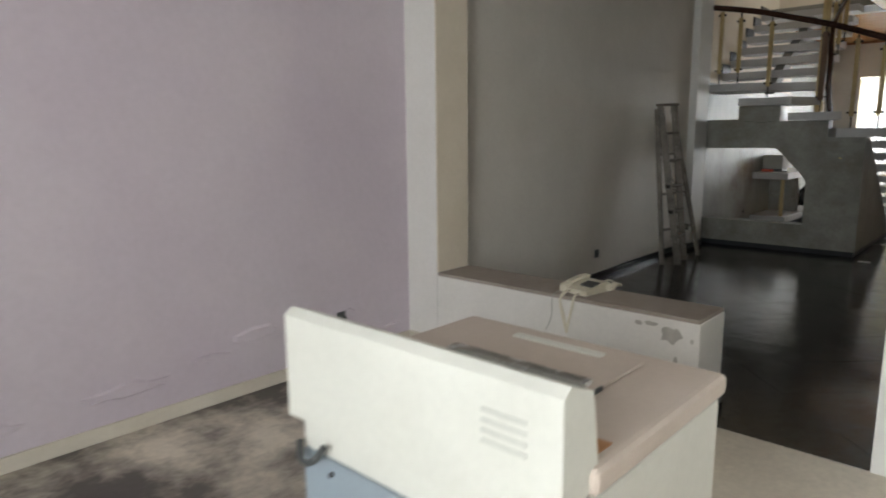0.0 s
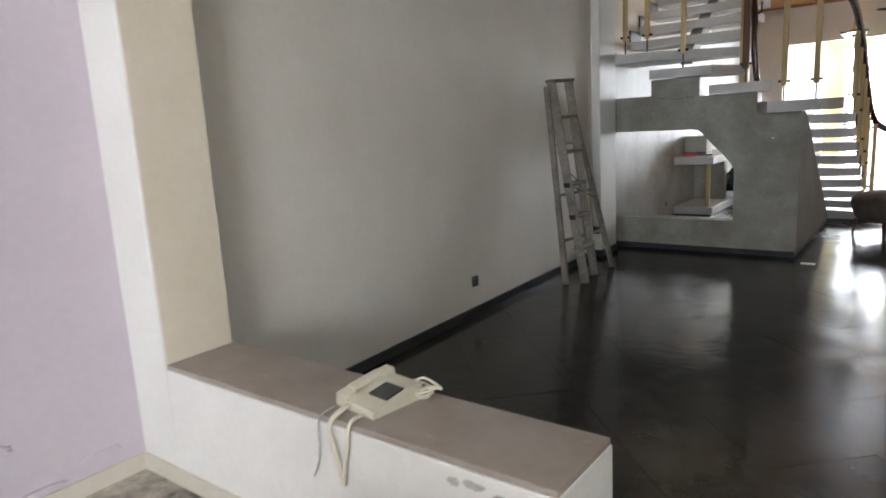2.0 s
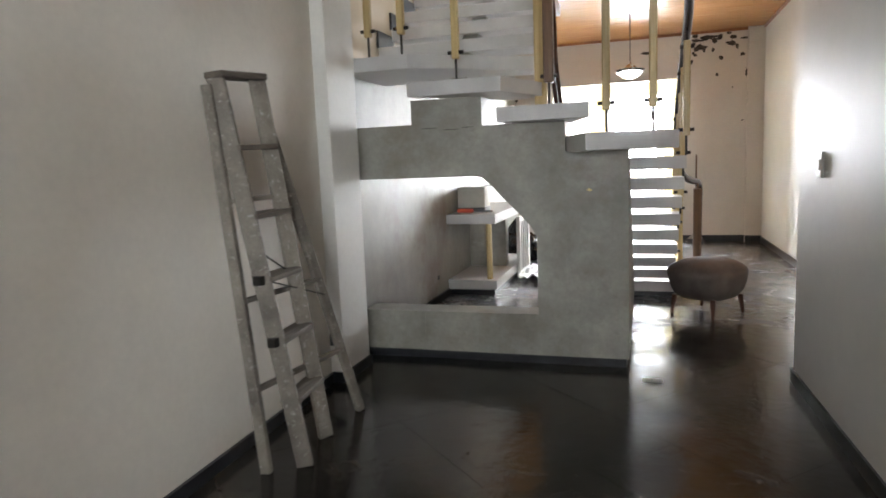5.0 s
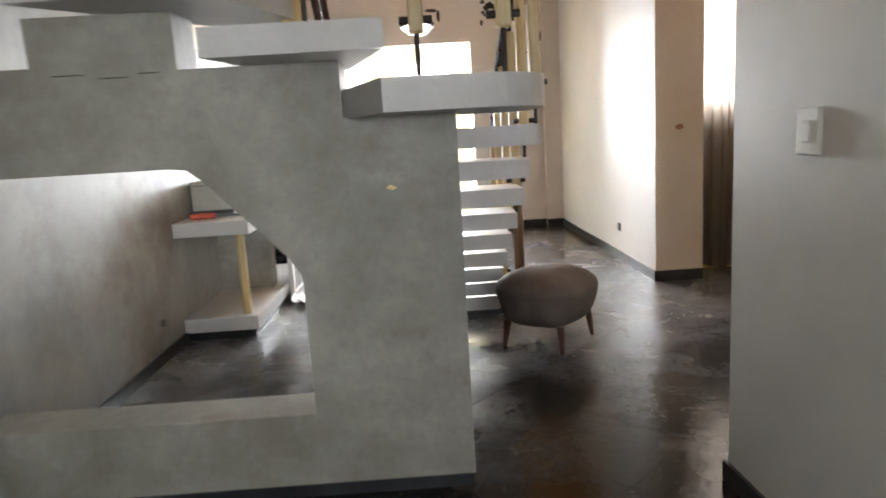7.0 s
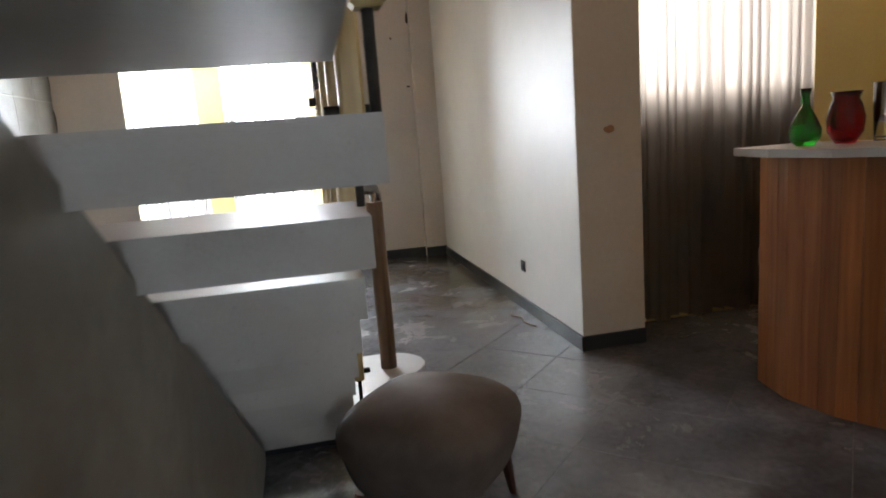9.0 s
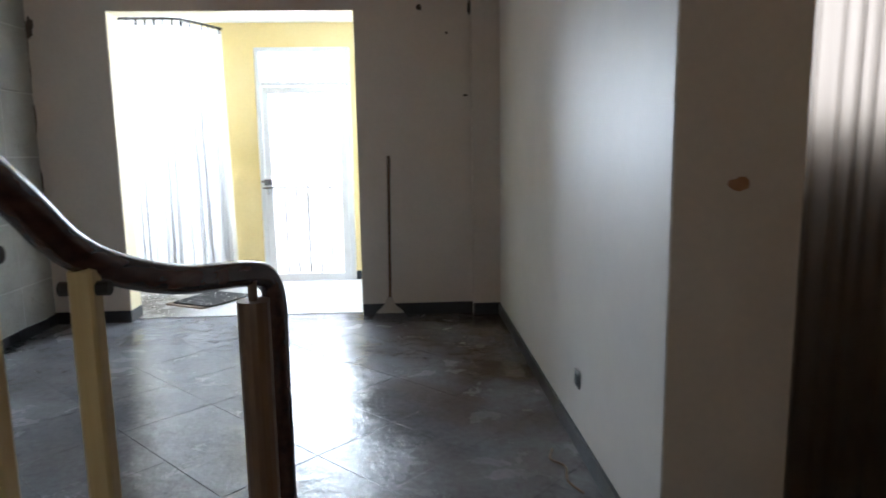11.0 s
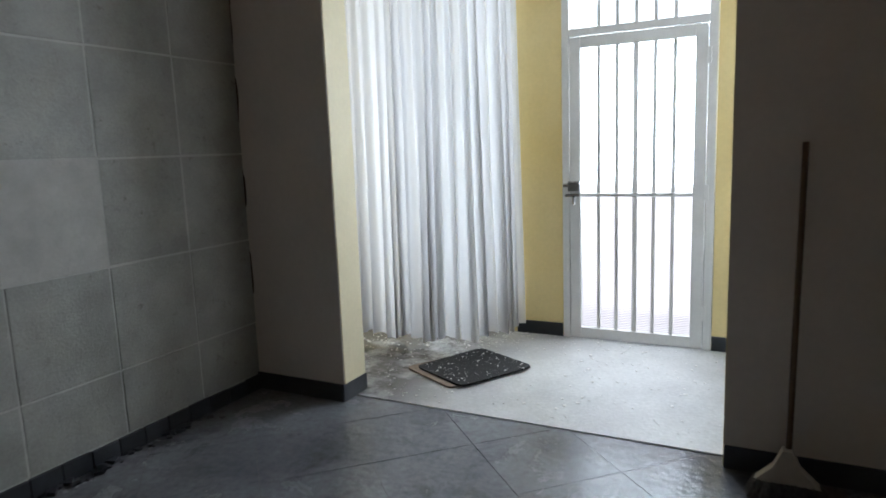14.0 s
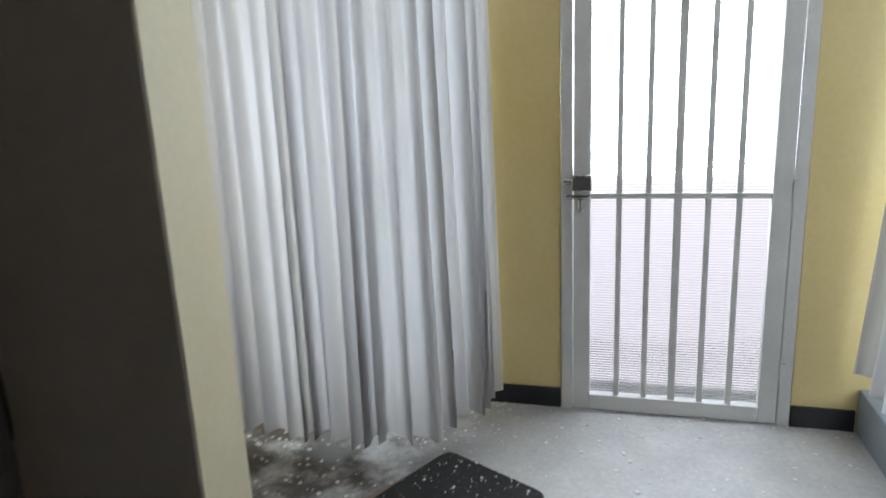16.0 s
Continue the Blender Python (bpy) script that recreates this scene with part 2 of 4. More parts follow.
PLASTER = surface("bare_grey_plaster", (0.42, 0.4, 0.36), (0.55, 0.53, 0.48), 0.9, 14, 70, 0.5)
MOULD_AND_LINE = surface("black_mould_and_line", (0.04, 0.035, 0.03), (0.12, 0.1, 0.08), 0.95, 14, 70, 0.5)
CEIL_WOOD = wood("varnished_ceiling_board", (0.5, 0.23, 0.08), (0.66, 0.36, 0.15), 0.22, "X", 0.1)
RAIL_WOOD = wood("dark_handrail_wood", (0.03, 0.012, 0.008), (0.075, 0.03, 0.018), 0.22, "Y")
BAL_WOOD = wood("pale_yellow_wood", (0.42, 0.3, 0.12), (0.58, 0.45, 0.22), 0.4, "Z", 0.2)
BROWN_WOOD = wood("brown_post_wood", (0.085, 0.042, 0.02), (0.16, 0.09, 0.042), 0.35, "Z")
BAR_WOOD = wood("varnished_bar_wood", (0.26, 0.09, 0.03), (0.42, 0.17, 0.06), 0.28, "Z", 0.18)
LADDER_WOOD = surface("paint_spattered_ladder_wood", (0.15, 0.13, 0.11), (0.3, 0.27, 0.23), 0.75, 5, 60, 0.3, (0.42, 0.4, 0.37), 45, 0.58, vary=0.12, soft=0.06, grain=0.25)
LADDER_STEP = wood("weathered_dark_step_wood", (0.1, 0.085, 0.07), (0.2, 0.17, 0.14), 0.75, "Y", 0.15, 0.3)
IRON = surface("dark_iron", (0.03, 0.028, 0.026), (0.06, 0.055, 0.05), 0.45, 20, 90, 0.1, metal=0.8)
STEEL = surface("worn_chrome", (0.5, 0.5, 0.5), (0.62, 0.62, 0.62), 0.25, 14, 90, 0.05, metal=1.0)
DOOR_PAINT = surface("white_metal_paint", (0.72, 0.72, 0.7), (0.8, 0.8, 0.78), 0.4, 5, 60, 0.08, (0.45, 0.42, 0.38), 18, 0.74)
ENAMEL = surface("white_enamel", (0.62, 0.615, 0.56), (0.68, 0.675, 0.62), 0.35, 3, 50, 0.05, (0.62, 0.59, 0.52), 9, 0.72)
LID = surface("beige_plastic_lid", (0.5, 0.42, 0.36), (0.56, 0.48, 0.42), 0.5, 3, 60, 0.05)
RUST = surface("rusty_recess", (0.36, 0.16, 0.06), (0.5, 0.28, 0.14), 0.8, 12, 60, 0.3)
BLUEGREY = surface("blue_grey_panel", (0.25, 0.3, 0.34), (0.31, 0.36, 0.4), 0.5, 4, 60, 0.05)
PHONE = surface("ivory_plastic", (0.68, 0.63, 0.5), (0.74, 0.69, 0.56), 0.4, 20, 200, 0.03)
DARKPLASTIC = surface("dark_plastic", (0.04, 0.045, 0.045), (0.08, 0.085, 0.085), 0.4, 20, 120, 0.05)
BLACK_BAG = surface("black_polythene", (0.006, 0.006, 0.007), (0.014, 0.014, 0.016), 0.2, 8, 60, 0.1)
VELVET = surface("brown_grey_upholstery", (0.12, 0.095, 0.08), (0.19, 0.16, 0.14), 0.85, 5, 150, 0.25)
LEG_WOOD = wood("dark_leg_wood", (0.05, 0.02, 0.012), (0.1, 0.04, 0.025), 0.35)
MAT = surface("black_rubber_mat", (0.01, 0.01, 0.011), (0.026, 0.026, 0.027), 0.9, 20, 120, 0.6, (0.45, 0.44, 0.42), 38, 0.60, soft=0.06)
MATEDGE = surface("brown_mat_backing", (0.2, 0.15, 0.11), (0.28, 0.22, 0.17), 0.9, 20, 120, 0.4)
LEDGE = surface("blue_grey_ledge", (0.25, 0.29, 0.34), (0.34, 0.38, 0.42), 0.5, 4, 50, 0.15, (0.6, 0.6, 0.6), 14, 0.7)
LABEL = surface("faded_label", (0.5, 0.5, 0.46), (0.56, 0.56, 0.51), 0.5, 20, 100, 0.02)
RED = surface("red_plastic", (0.5, 0.05, 0.02), (0.6, 0.09, 0.03), 0.4, 10, 80, 0.05)
PAPER = surface("white_plastic_sheet", (0.7, 0.72, 0.75), (0.8, 0.81, 0.83), 0.4, 9, 50, 0.2)
BOXGREY = surface("grey_cardboard", (0.42, 0.42, 0.38), (0.5, 0.5, 0.45), 0.8, 8, 60, 0.1)
SWITCH = surface("white_switch_plastic", (0.76, 0.75, 0.7), (0.8, 0.79, 0.74), 0.35, 20, 100, 0.02)
MOP = surface("grey_bristle", (0.06, 0.06, 0.065), (0.14, 0.14, 0.14), 0.9, 60, 200, 0.6)
MOPHEAD = surface("beige_broom_head", (0.42, 0.38, 0.32), (0.5, 0.46, 0.4), 0.6, 20, 100, 0.2)
DEBRIS = surface("paint_flakes", (0.74, 0.73, 0.7), (0.84, 0.83, 0.8), 0.8, 20, 100, 0.2)
CURTAIN = cloth("white_sheer_curtain", (0.69, 0.68, 0.68), (0.66, 0.65, 0.65), 0.45)
BEIGE_CURTAIN = cloth("beige_curtain", (0.19, 0.165, 0.14), (0.6, 0.52, 0.46), 0.42)
FROST = glass("ribbed_frosted_glass", (0.93, 0.96, 0.97), 0.32)
CLEAR = glass("clear_glass", (0.97, 0.99, 0.98), 0.02)
GREEN_GLASS = glass("green_glass", (0.05, 0.5, 0.04), 0.03)
RED_GLASS = glass("red_glass", (0.5, 0.01, 0.015), 0.05)
LAMPGLASS = glass("pale_lamp_glass", (0.95, 0.93, 0.88), 0.15)


# ---- mesh helpers ----
def box(bm, x0, y0, z0, x1, y1, z1, m=None):
    t = Matrix.Translation(((x0 + x1) / 2, (y0 + y1) / 2, (z0 + z1) / 2)) @ Matrix.Diagonal((abs(x1 - x0), abs(y1 - y0), abs(z1 - z0), 1))
    return bmesh.ops.create_cube(bm, size=1, matrix=(m @ t) if m else t)["verts"]


def bars(bm, a, b, w, d=None, bev=0.0):
    """A straight bar with a rectangular section from a to b."""
    a, b = Vector(a), Vector(b)
    q = (b - a).to_track_quat("Z", "Y").to_matrix().to_4x4()
    m = Matrix.Translation((a + b) / 2) @ q @ Matrix.Diagonal((w, d or w, (b - a).length, 1))
    return bmesh.ops.create_cube(bm, size=1, matrix=m)["verts"]


def rod(bm, a, b, r, r2=None, seg=12):
    a, b = Vector(a), Vector(b)
    m = Matrix.Translation((a + b) / 2) @ (b - a).to_track_quat("Z", "Y").to_matrix().to_4x4()
    bmesh.ops.create_cone(bm, segments=seg, radius1=r, radius2=r if r2 is None else r2, depth=(b - a).length, cap_ends=True, matrix=m)


def prism(bm, pts, z0, z1):
    lo, hi = [bm.verts.new((x, y, z0)) for x, y in pts], [bm.verts.new((x, y, z1)) for x, y in pts]
    n = len(pts)
    for i in range(n):
        bm.faces.new((lo[i], lo[(i + 1) % n], hi[(i + 1) % n], hi[i]))
    bm.faces.new(hi)
    bm.faces.new(lo[::-1])


def slab_y(bm, pts, y0, y1):
    """A plate from an outline in x and z, between two values of y."""
    lo, hi = [bm.verts.new((x, y0, z)) for x, z in pts], [bm.verts.new((x, y1, z)) for x, z in pts]
    n = len(pts)
    for i in range(n):
        bm.faces.new((lo[i], lo[(i + 1) % n], hi[(i + 1) % n], hi[i]))
    bm.faces.new(hi[::-1])
    bm.faces.new(lo)


def slab_x(bm, pts, x0, x1):
    lo, hi = [bm.verts.new((x0, y, z)) for y, z in pts], [bm.verts.new((x1, y, z)) for y, z in pts]
    n = len(pts)
    for i in range(n):
        bm.faces.new((lo[i], lo[(i + 1) % n], hi[(i + 1) % n], hi[i]))
    bm.faces.new(hi)
    bm.faces.new(lo[::-1])


def lathe(bm, profile, centre, seg=20):
    """A turned shape from (radius, height) pairs."""
    cx, cy, cz = centre
    rings = [[bm.verts.new((cx + r * math.cos(2 * math.pi * k / seg), cy + r * math.sin(2 * math.pi * k / seg), cz + z)) for k in range(seg)] for r, z in profile]
    for a, b in zip(rings, rings[1:]):
        for k in range(seg):
            bm.faces.new((a[k], a[(k + 1) % seg], b[(k + 1) % seg], b[k]))
    bm.faces.new(rings[0][::-1])
    bm.faces.new(rings[-1])


def tube(bm, pts, r, seg=10, flat=1.0):
    """A pipe along smooth points."""
    P = [Vector(p) for p in pts]
    dense = []
    for i in range(len(P) - 1):
        p0, p1, p2, p3 = P[max(i - 1, 0)], P[i], P[i + 1], P[min(i + 2, len(P) - 1)]
        for k in range(6):
            s = k / 6
            dense.append(0.5 * ((2 * p1) + (p2 - p0) * s + (2 * p0 - 5 * p1 + 4 * p2 - p3) * s * s + (3 * p1 - p0 - 3 * p2 + p3) * s ** 3))
    dense.append(P[-1])
    rings = []
    side = None
    for i, p in enumerate(dense):
        d = (dense[min(i + 1, len(dense) - 1)] - dense[max(i - 1, 0)]).normalized()
        if side is None:
            side = d.cross(Vector((0, 0, 1)))
            if side.length < 0.1:
                side = Vector((1, 0, 0))
        side = (side - d * side.dot(d)).normalized()
        up = side.cross(d)
        rings.append([bm.verts.new(p + r * (math.cos(2 * math.pi * k / seg) * side + flat * math.sin(2 * math.pi * k / seg) * up)) for k in range(seg)])
    for a, b in zip(rings, rings[1:]):
        for k in range(seg):
            bm.faces.new((a[k], a[(k + 1) % seg], b[(k + 1) % seg], b[k]))
    bm.faces.new(rings[0][::-1])
    bm.faces.new(rings[-1])


def bevel(bm, w, seg=2):
    bmesh.ops.bevel(bm, geom=[e for e in bm.edges if e.is_manifold and e.calc_face_angle(0) > 0.5], offset=w, segments=seg, affect="EDGES", profile=0.6)


def part(name, bm, material, parent=None, label="", smooth=False):
    bmesh.ops.recalc_face_normals(bm, faces=bm.faces)
    me = bpy.data.meshes.new(name)
    bm.to_mesh(me)
    bm.free()
    me.materials.append(material)
    if smooth:
        me.polygons.foreach_set("use_smooth", [True] * len(me.polygons))
    ob = new(name, me)
    if parent is not None:
        ob.parent = parent
        ob.matrix_parent_inverse = parent.matrix_basis.inverted()
    if label:
        ob["label"] = label
    return ob


def thing(name, at, label, category, group="", kind=""):
    ob = new(name)
    ob.location = at
    ob.empty_display_size = 0.1
    return tagged(ob, label, category, group, kind)


def boxes(name, material, *bs, parent=None, bev=0.0, label=""):
    bm = bmesh.new()
    for b in bs:
        box(bm, *b)
    if bev:
        bevel(bm, bev)
    return part(name, bm, material, parent, label)


def structure(name, material, label, *bs, bev=0.0):
    return tagged(boxes(name, material, *bs, bev=bev), label, name.split("_")[0], kind="structure")


CEIL = 3.2
# ---- large structure ----
structure("floor_base", GROUT, "dark screed under the tile floor", (-4.2, -3.2, -0.2, 4.2, 17.0, -0.0035))
structure("floor_front_room", WORN_FLOOR, "worn beige floor with dark dirt stains", (-3.0, -3.0, -0.012, 4.0, 2.55, 0.0))
structure("floor_vestibule", VEST_FLOOR, "dusty grey entrance floor with paint flakes, dirt and painted curtain shade", (-3.4, 14.955, -0.012, 0.5, 16.6, 0.004))

structure("wall_lilac", LILAC, "lilac painted wall with flaking patches", (-3.2, -3.0, 0, -2.81, 2.54, CEIL))
wall_half = structure("wall_half", PEELED, "white half wall with scuffs and wall stub", (-2.53, 2.54, 0, -0.722, 2.885, 0.515), bev=0.006)
boxes("sill", SILL, (-2.53, 2.545, 0.515, -0.726, 2.88, 0.537), parent=wall_half, bev=0.004, label="taupe stone sill")
structure("wall_stub", WHITE, "white wall stub beside the half wall", (-3.2, 2.54, 0, -2.535, 2.87, CEIL), bev=0.006)
structure("wall_stub_return", CREAM, "cream painted jamb over the half wall", (-2.535, 2.548, 0.537, -2.53, 2.865, CEIL))
structure("wall_header", WHITE, "white lintel between the rooms", (-2.53, 2.54, 2.75, 0.03, 2.87, CEIL))
bm = bmesh.new()
prism(bm, [(-3.2, 2.87), (-2.715, 2.87), (-2.88, 7.55), (-3.2, 7.55)], 0, CEIL)
tagged(part("wall_ladder_side", bm, OFFWHITE), "aged off-white painted wall behind the ladder", "wall", kind="structure")
structure("wall_pilaster", WHITE, "white painted pilaster beside the stairs", (-3.2, 7.55, 0, -2.79, 7.95, CEIL), bev=0.006)
bm = bmesh.new()
prism(bm, [(0.05, 2.54), (-0.125, 8.07), (0.05, 8.07), (0.25, 2.54)], 0, CEIL)
tagged(part("wall_corridor", bm, GLOSSWALL), "satin white corridor wall with a light switch", "wall", kind="structure")
structure("wall_front_room", WHITE, "plain white partition wall", (0.25, 2.54, 0, 4.2, 2.7, CEIL))
structure("wall_front_side", WHITE, "plain white side wall of the front room", (4.0, -3.0, 0, 4.2, 2.54, CEIL))
structure("wall_front_window", WHITE, "plain white outer wall with a window opening",
          (-3.2, -3.2, 0, -0.2, -3.0, CEIL), (2.0, -3.2, 0, 4.2, -3.0, CEIL), (-0.2, -3.2, 0, 2.0, -3.0, 0.85), (-0.2, -3.2, 2.65, 2.0, -3.0, CEIL))
structure("wall_dining_back", WHITE, "plain white dining wall", (0.03, 7.92, 0, 3.4, 8.07, CEIL))
structure("wall_dining_side", YELLOW, "yellow painted dining wall", (3.2, 8.07, 0, 3.4, 11.75, CEIL))
structure("wall_living_side", GLOSSWALL, "satin white living room wall with socket", (0.73, 11.2, 0, 1.13, 14.86, CEIL), bev=0.004)
# thin cream sheet puts the end face's shade into its colour
structure("wall_living_end", CREAM, "end of the wall with shade put into its cream colour", (0.734, 11.194, 0.0, 1.128, 11.2, CEIL))
structure("wall_dining_window", YELLOW, "yellow wall round the curtained window",
          (1.13, 11.55, 0, 3.4, 11.75, 1.42), (1.13, 11.55, 2.95, 3.4, 11.75, CEIL), (2.6, 11.55, 1.42, 3.4, 11.75, 2.95))
structure("wall_entrance_west", OFFWHITE, "stained off-white wall beside the entrance opening", (-3.3, 14.83, 0, -2.41, 15.04, CEIL))
structure("wall_entrance_east", OFFWHITE, "stained off-white wall beside the entrance opening", (-0.45, 14.83, 0, 0.9, 15.04, CEIL))
structure("wall_entrance_lintel", OFFWHITE, "stained off-white wall beside the entrance opening", (-2.41, 14.83, 2.535, -0.45, 15.04, CEIL))
structure("wall_entrance_pilaster", OFFWHITE, "shallow off-white corner pilaster", (0.5, 14.76, 0, 0.73, 14.83, CEIL), bev=0.004)
structure("wall_opening_lining_west", PALE_YELLOW, "pale yellow painted lining of the entrance opening", (-2.41, 14.836, 0, -2.405, 15.04, 2.53))
structure("wall_opening_lining_east", PALE_YELLOW, "pale yellow painted lining of the entrance opening", (-0.455, 14.836, 0, -0.45, 15.04, 2.53))
structure("wall_opening_lining_lintel", PALE_YELLOW, "pale yellow painted lining of the entrance opening", (-2.41, 14.836, 2.53, -0.45, 15.04, 2.535))
structure("wall_door_west", YELLOW, "yellow painted wall round the entrance door", (-1.98, 16.47, 0, -1.63, 16.62, 2.75))
structure("wall_door_east", YELLOW, "yellow painted wall round the entrance door", (-0.63, 16.47, 0, -0.3, 16.62, 2.75))
structure("wall_door_lintel", YELLOW, "yellow painted wall round the entrance door", (-1.63, 16.47, 2.5, -0.63, 16.62, 2.75))
structure("wall_door_sill", YELLOW, "yellow painted wall round the entrance door", (-3.3, 16.47, 0, -1.98, 16.62, 0.32))
structure("wall_door_head", YELLOW, "yellow painted wall round the entrance door", (-3.3, 16.47, 2.62, -1.98, 16.62, 2.75))
structure("wall_vestibule_side", YELLOW, "yellow vestibule side wall", (-3.4, 15.0, 0, -3.2, 16.62, 2.75))
structure("wall_vestibule_window", YELLOW, "yellow vestibule wall below the side window",
          (0.0, 15.0, 0, 0.2, 16.62, 0.3), (0.0, 15.0, 2.55, 0.2, 16.62, 2.75), (0.0, 15.0, 0.3, 0.2, 15.15, 2.55), (0.0, 16.45, 0.3, 0.2, 16.62, 2.55))
structure("wall_stair_upper", CREAM, "cream painted wall above the stairs",
          (-3.3, 7.95, 2.12, -2.92, 12.0, 4.8))
structure("wall_stair_backing", GLAZED, "smooth sealed concrete wall below the stairs", (-3.3, 7.95, 0, -2.925, 12.0, 2.12), (-3.3, 12.0, 0, -3.06, 14.83, CEIL))
structure("wall_stairwell", CREAM, "cream stairwell walls above the ceiling",
          (-2.92, 7.75, CEIL, -1.45, 7.9, 4.8), (-1.5, 7.9, CEIL + 0.2, -1.4, 10.05, 4.8), (-1.5, 11.05, CEIL + 0.2, -1.4, 11.2, 4.8), (-1.5, 10.05, CEIL + 0.2, -1.4, 11.05, 3.85), (-2.92, 11.0, CEIL, -1.45, 11.15, 4.8))
structure("ceiling_front", WHITE, "plain white plaster ceiling", (-3.2, -3.2, CEIL, 4.2, 7.9, CEIL + 0.15))
structure("ceiling_vestibule", WHITE, "white vestibule ceiling", (-3.4, 15.0, 2.75, 0.3, 16.62, 2.85))
structure("ceiling_stairwell", WHITE, "white ceiling over the stairwell", (-3.3, 7.7, 4.8, -1.4, 11.2, 4.9))
# boards of the timber ceiling, with the stairwell left open
bm = bmesh.new()
yb = 7.9
while yb < 15.0:
    y1 = min(yb + 0.118, 15.0)
    for x0, x1 in (((-3.3, 3.4),) if yb > 11.0 else ((-1.5, 3.4),)):
        box(bm, x0, yb, CEIL + random.uniform(0, 0.003), x1, y1, CEIL + 0.15)
    yb += 0.124
bevel(bm, 0.003, 1)
tagged(part("ceiling_timber", bm, CEIL_WOOD), "varnished orange timber board ceiling", "ceiling", kind="structure")
structure("ceiling_deck", GROUT, "dark deck above the boards", (-1.4, 7.9, CEIL + 0.15, 3.4, 15.0, CEIL + 0.25), (-3.3, 11.15, CEIL + 0.15, -1.4, 15.0, CEIL + 0.25))
structure("trim_ceiling", BAR_WOOD, "brown timber cornice strip", (-3.05, 14.805, CEIL - 0.035, 0.5, 14.83, CEIL), (0.705, 11.2, CEIL - 0.03, 0.73, 14.76, CEIL))

# skirtings
structure("baseboard_cream", CREAMBASE, "cream skirting of the front room", (-2.81, -3.0, 0, -2.792, 2.522, 0.075), (-2.81, 2.522, 0, -0.724, 2.54, 0.075), bev=0.003)
structure("baseboard_pilaster", DARKBASE, "black skirting round the pilaster", (-2.87, 7.535, 0, -2.775, 7.55, 0.07), (-2.79, 7.55, 0, -2.775, 7.95, 0.07), bev=0.003)
bm = bmesh.new()
prism(bm, [(-2.716, 2.885), (-2.7, 2.885), (-2.862, 7.535), (-2.879, 7.535)], 0, 0.065)
tagged(part("baseboard_ladder_side", bm, DARKBASE), "black skirting along the ladder wall", "baseboard", kind="structure")
bm = bmesh.new()
prism(bm, [(0.035, 2.885), (-0.14, 8.085), (-0.125, 8.085), (0.05, 2.885)], 0, 0.075)
tagged(part("baseboard_corridor", bm, DARKBASE), "black skirting along the corridor wall", "baseboard", kind="structure")
structure("baseboard_half_wall", DARKBASE, "black skirting at the half wall end", (-0.724, 2.56, 0, -0.71, 2.9, 0.09))
structure("baseboard_living", DARKBASE, "dark blue-black skirting of the living room",
          (0.715, 11.18, 0, 0.73, 14.76, 0.09), (0.715, 11.18, 0, 1.13, 11.194, 0.09), (-0.45, 14.815, 0, 0.5, 14.83, 0.1), (0.5, 14.745, 0, 0.73, 14.76, 0.1),
          (-3.05, 14.815, 0, -2.41, 14.83, 0.1), (-2.42, 14.815, 0, -2.4, 15.045, 0.1), bev=0.003)
structure("baseboard_vestibule", DARKBASE, "black skirting of the vestibule", (-1.98, 16.455, 0, -1.63, 16.47, 0.1), (-0.63, 16.455, 0, -0.38, 16.47, 0.1), bev=0.003)
structure("baseboard_stair", DARKBASE, "black recessed skirting under the stair wall", (-2.92, 8.165, 0, -1.2, 8.3, 0.06), (-1.2, 8.165, 0, -1.075, 10.4, 0.06), (-2.945, 8.35, 0, -2.905, 10.35, 0.07))

# ---- stairs ----
RISE = 0.188
stair = thing("staircase", (-1.6, 8.3, 0), "concrete winding staircase with grey terrazzo treads and timber balustrade", "staircase")
bm = bmesh.new()
arc = [(-1.64, 0.34), (-1.64, 0.86), (-1.68, 0.93), (-1.76, 1.02), (-1.86, 1.12), (-1.93, 1.2), (-2.0, 1.262), (-2.06, 1.27), (-2.9, 1.27)]
outline = [(-2.9, 0.06), (-1.06, 0.06), (-1.06, 1.4), (-1.45, 1.4), (-1.45, 1.6), (-1.99, 1.6), (-1.99, 1.78), (-2.48, 1.78), (-2.48, 1.63), (-2.9, 1.63)]
slab_y(bm, [(-2.9, 0.06), (-1.06, 0.06), (-1.06, 0.34), (-2.9, 0.34)], 8.15, 8.36)
slab_y(bm, [(-1.64, 0.34), (-1.06, 0.34), (-1.06, 1.41), (-1.45, 1.41), (-1.45, 1.6), (-1.99, 1.6), (-1.99, 1.79), (-2.48, 1.79), (-2.48, 1.63), (-2.9, 1.63)] + arc[::-1][:-1], 8.15, 8.36)
bmesh.ops.remove_doubles(bm, verts=bm.verts, dist=0.0005)
part("front_wall", bm, CONCRETE, stair, "bare concrete front wall with a chamfered opening")
bm = bmesh.new()
slab_x(bm, [(8.36, 0.06), (10.35, 0.06), (10.35, 0.1), (8.6, 1.27), (8.36, 1.41)], -1.2, -1.06)
part("stringer_wall", bm, CONCRETE, stair, "sloping concrete wall under the lower flight")


def tread(pts, z, th=0.09):
    bm = bmesh.new()
    prism(bm, pts, z - th, z)
    bevel(bm, 0.008, 1)
    return part("tread", bm, TERRAZZO, stair)


def arc_pts(cx, cy, r, a0, a1, n):
    return [(cx + r * math.cos(radians(a0 + (a1 - a0) * k / n)), cy + r * math.sin(radians(a0 + (a1 - a0) * k / n))) for k in range(n + 1)]


LOW = RISE * 8 / 10
GOING = 0.245


def low_step(y):
    """Number of the lower-flight tread under a plan position."""
    return max(1, 9 - int((y - 8.55) / GOING))


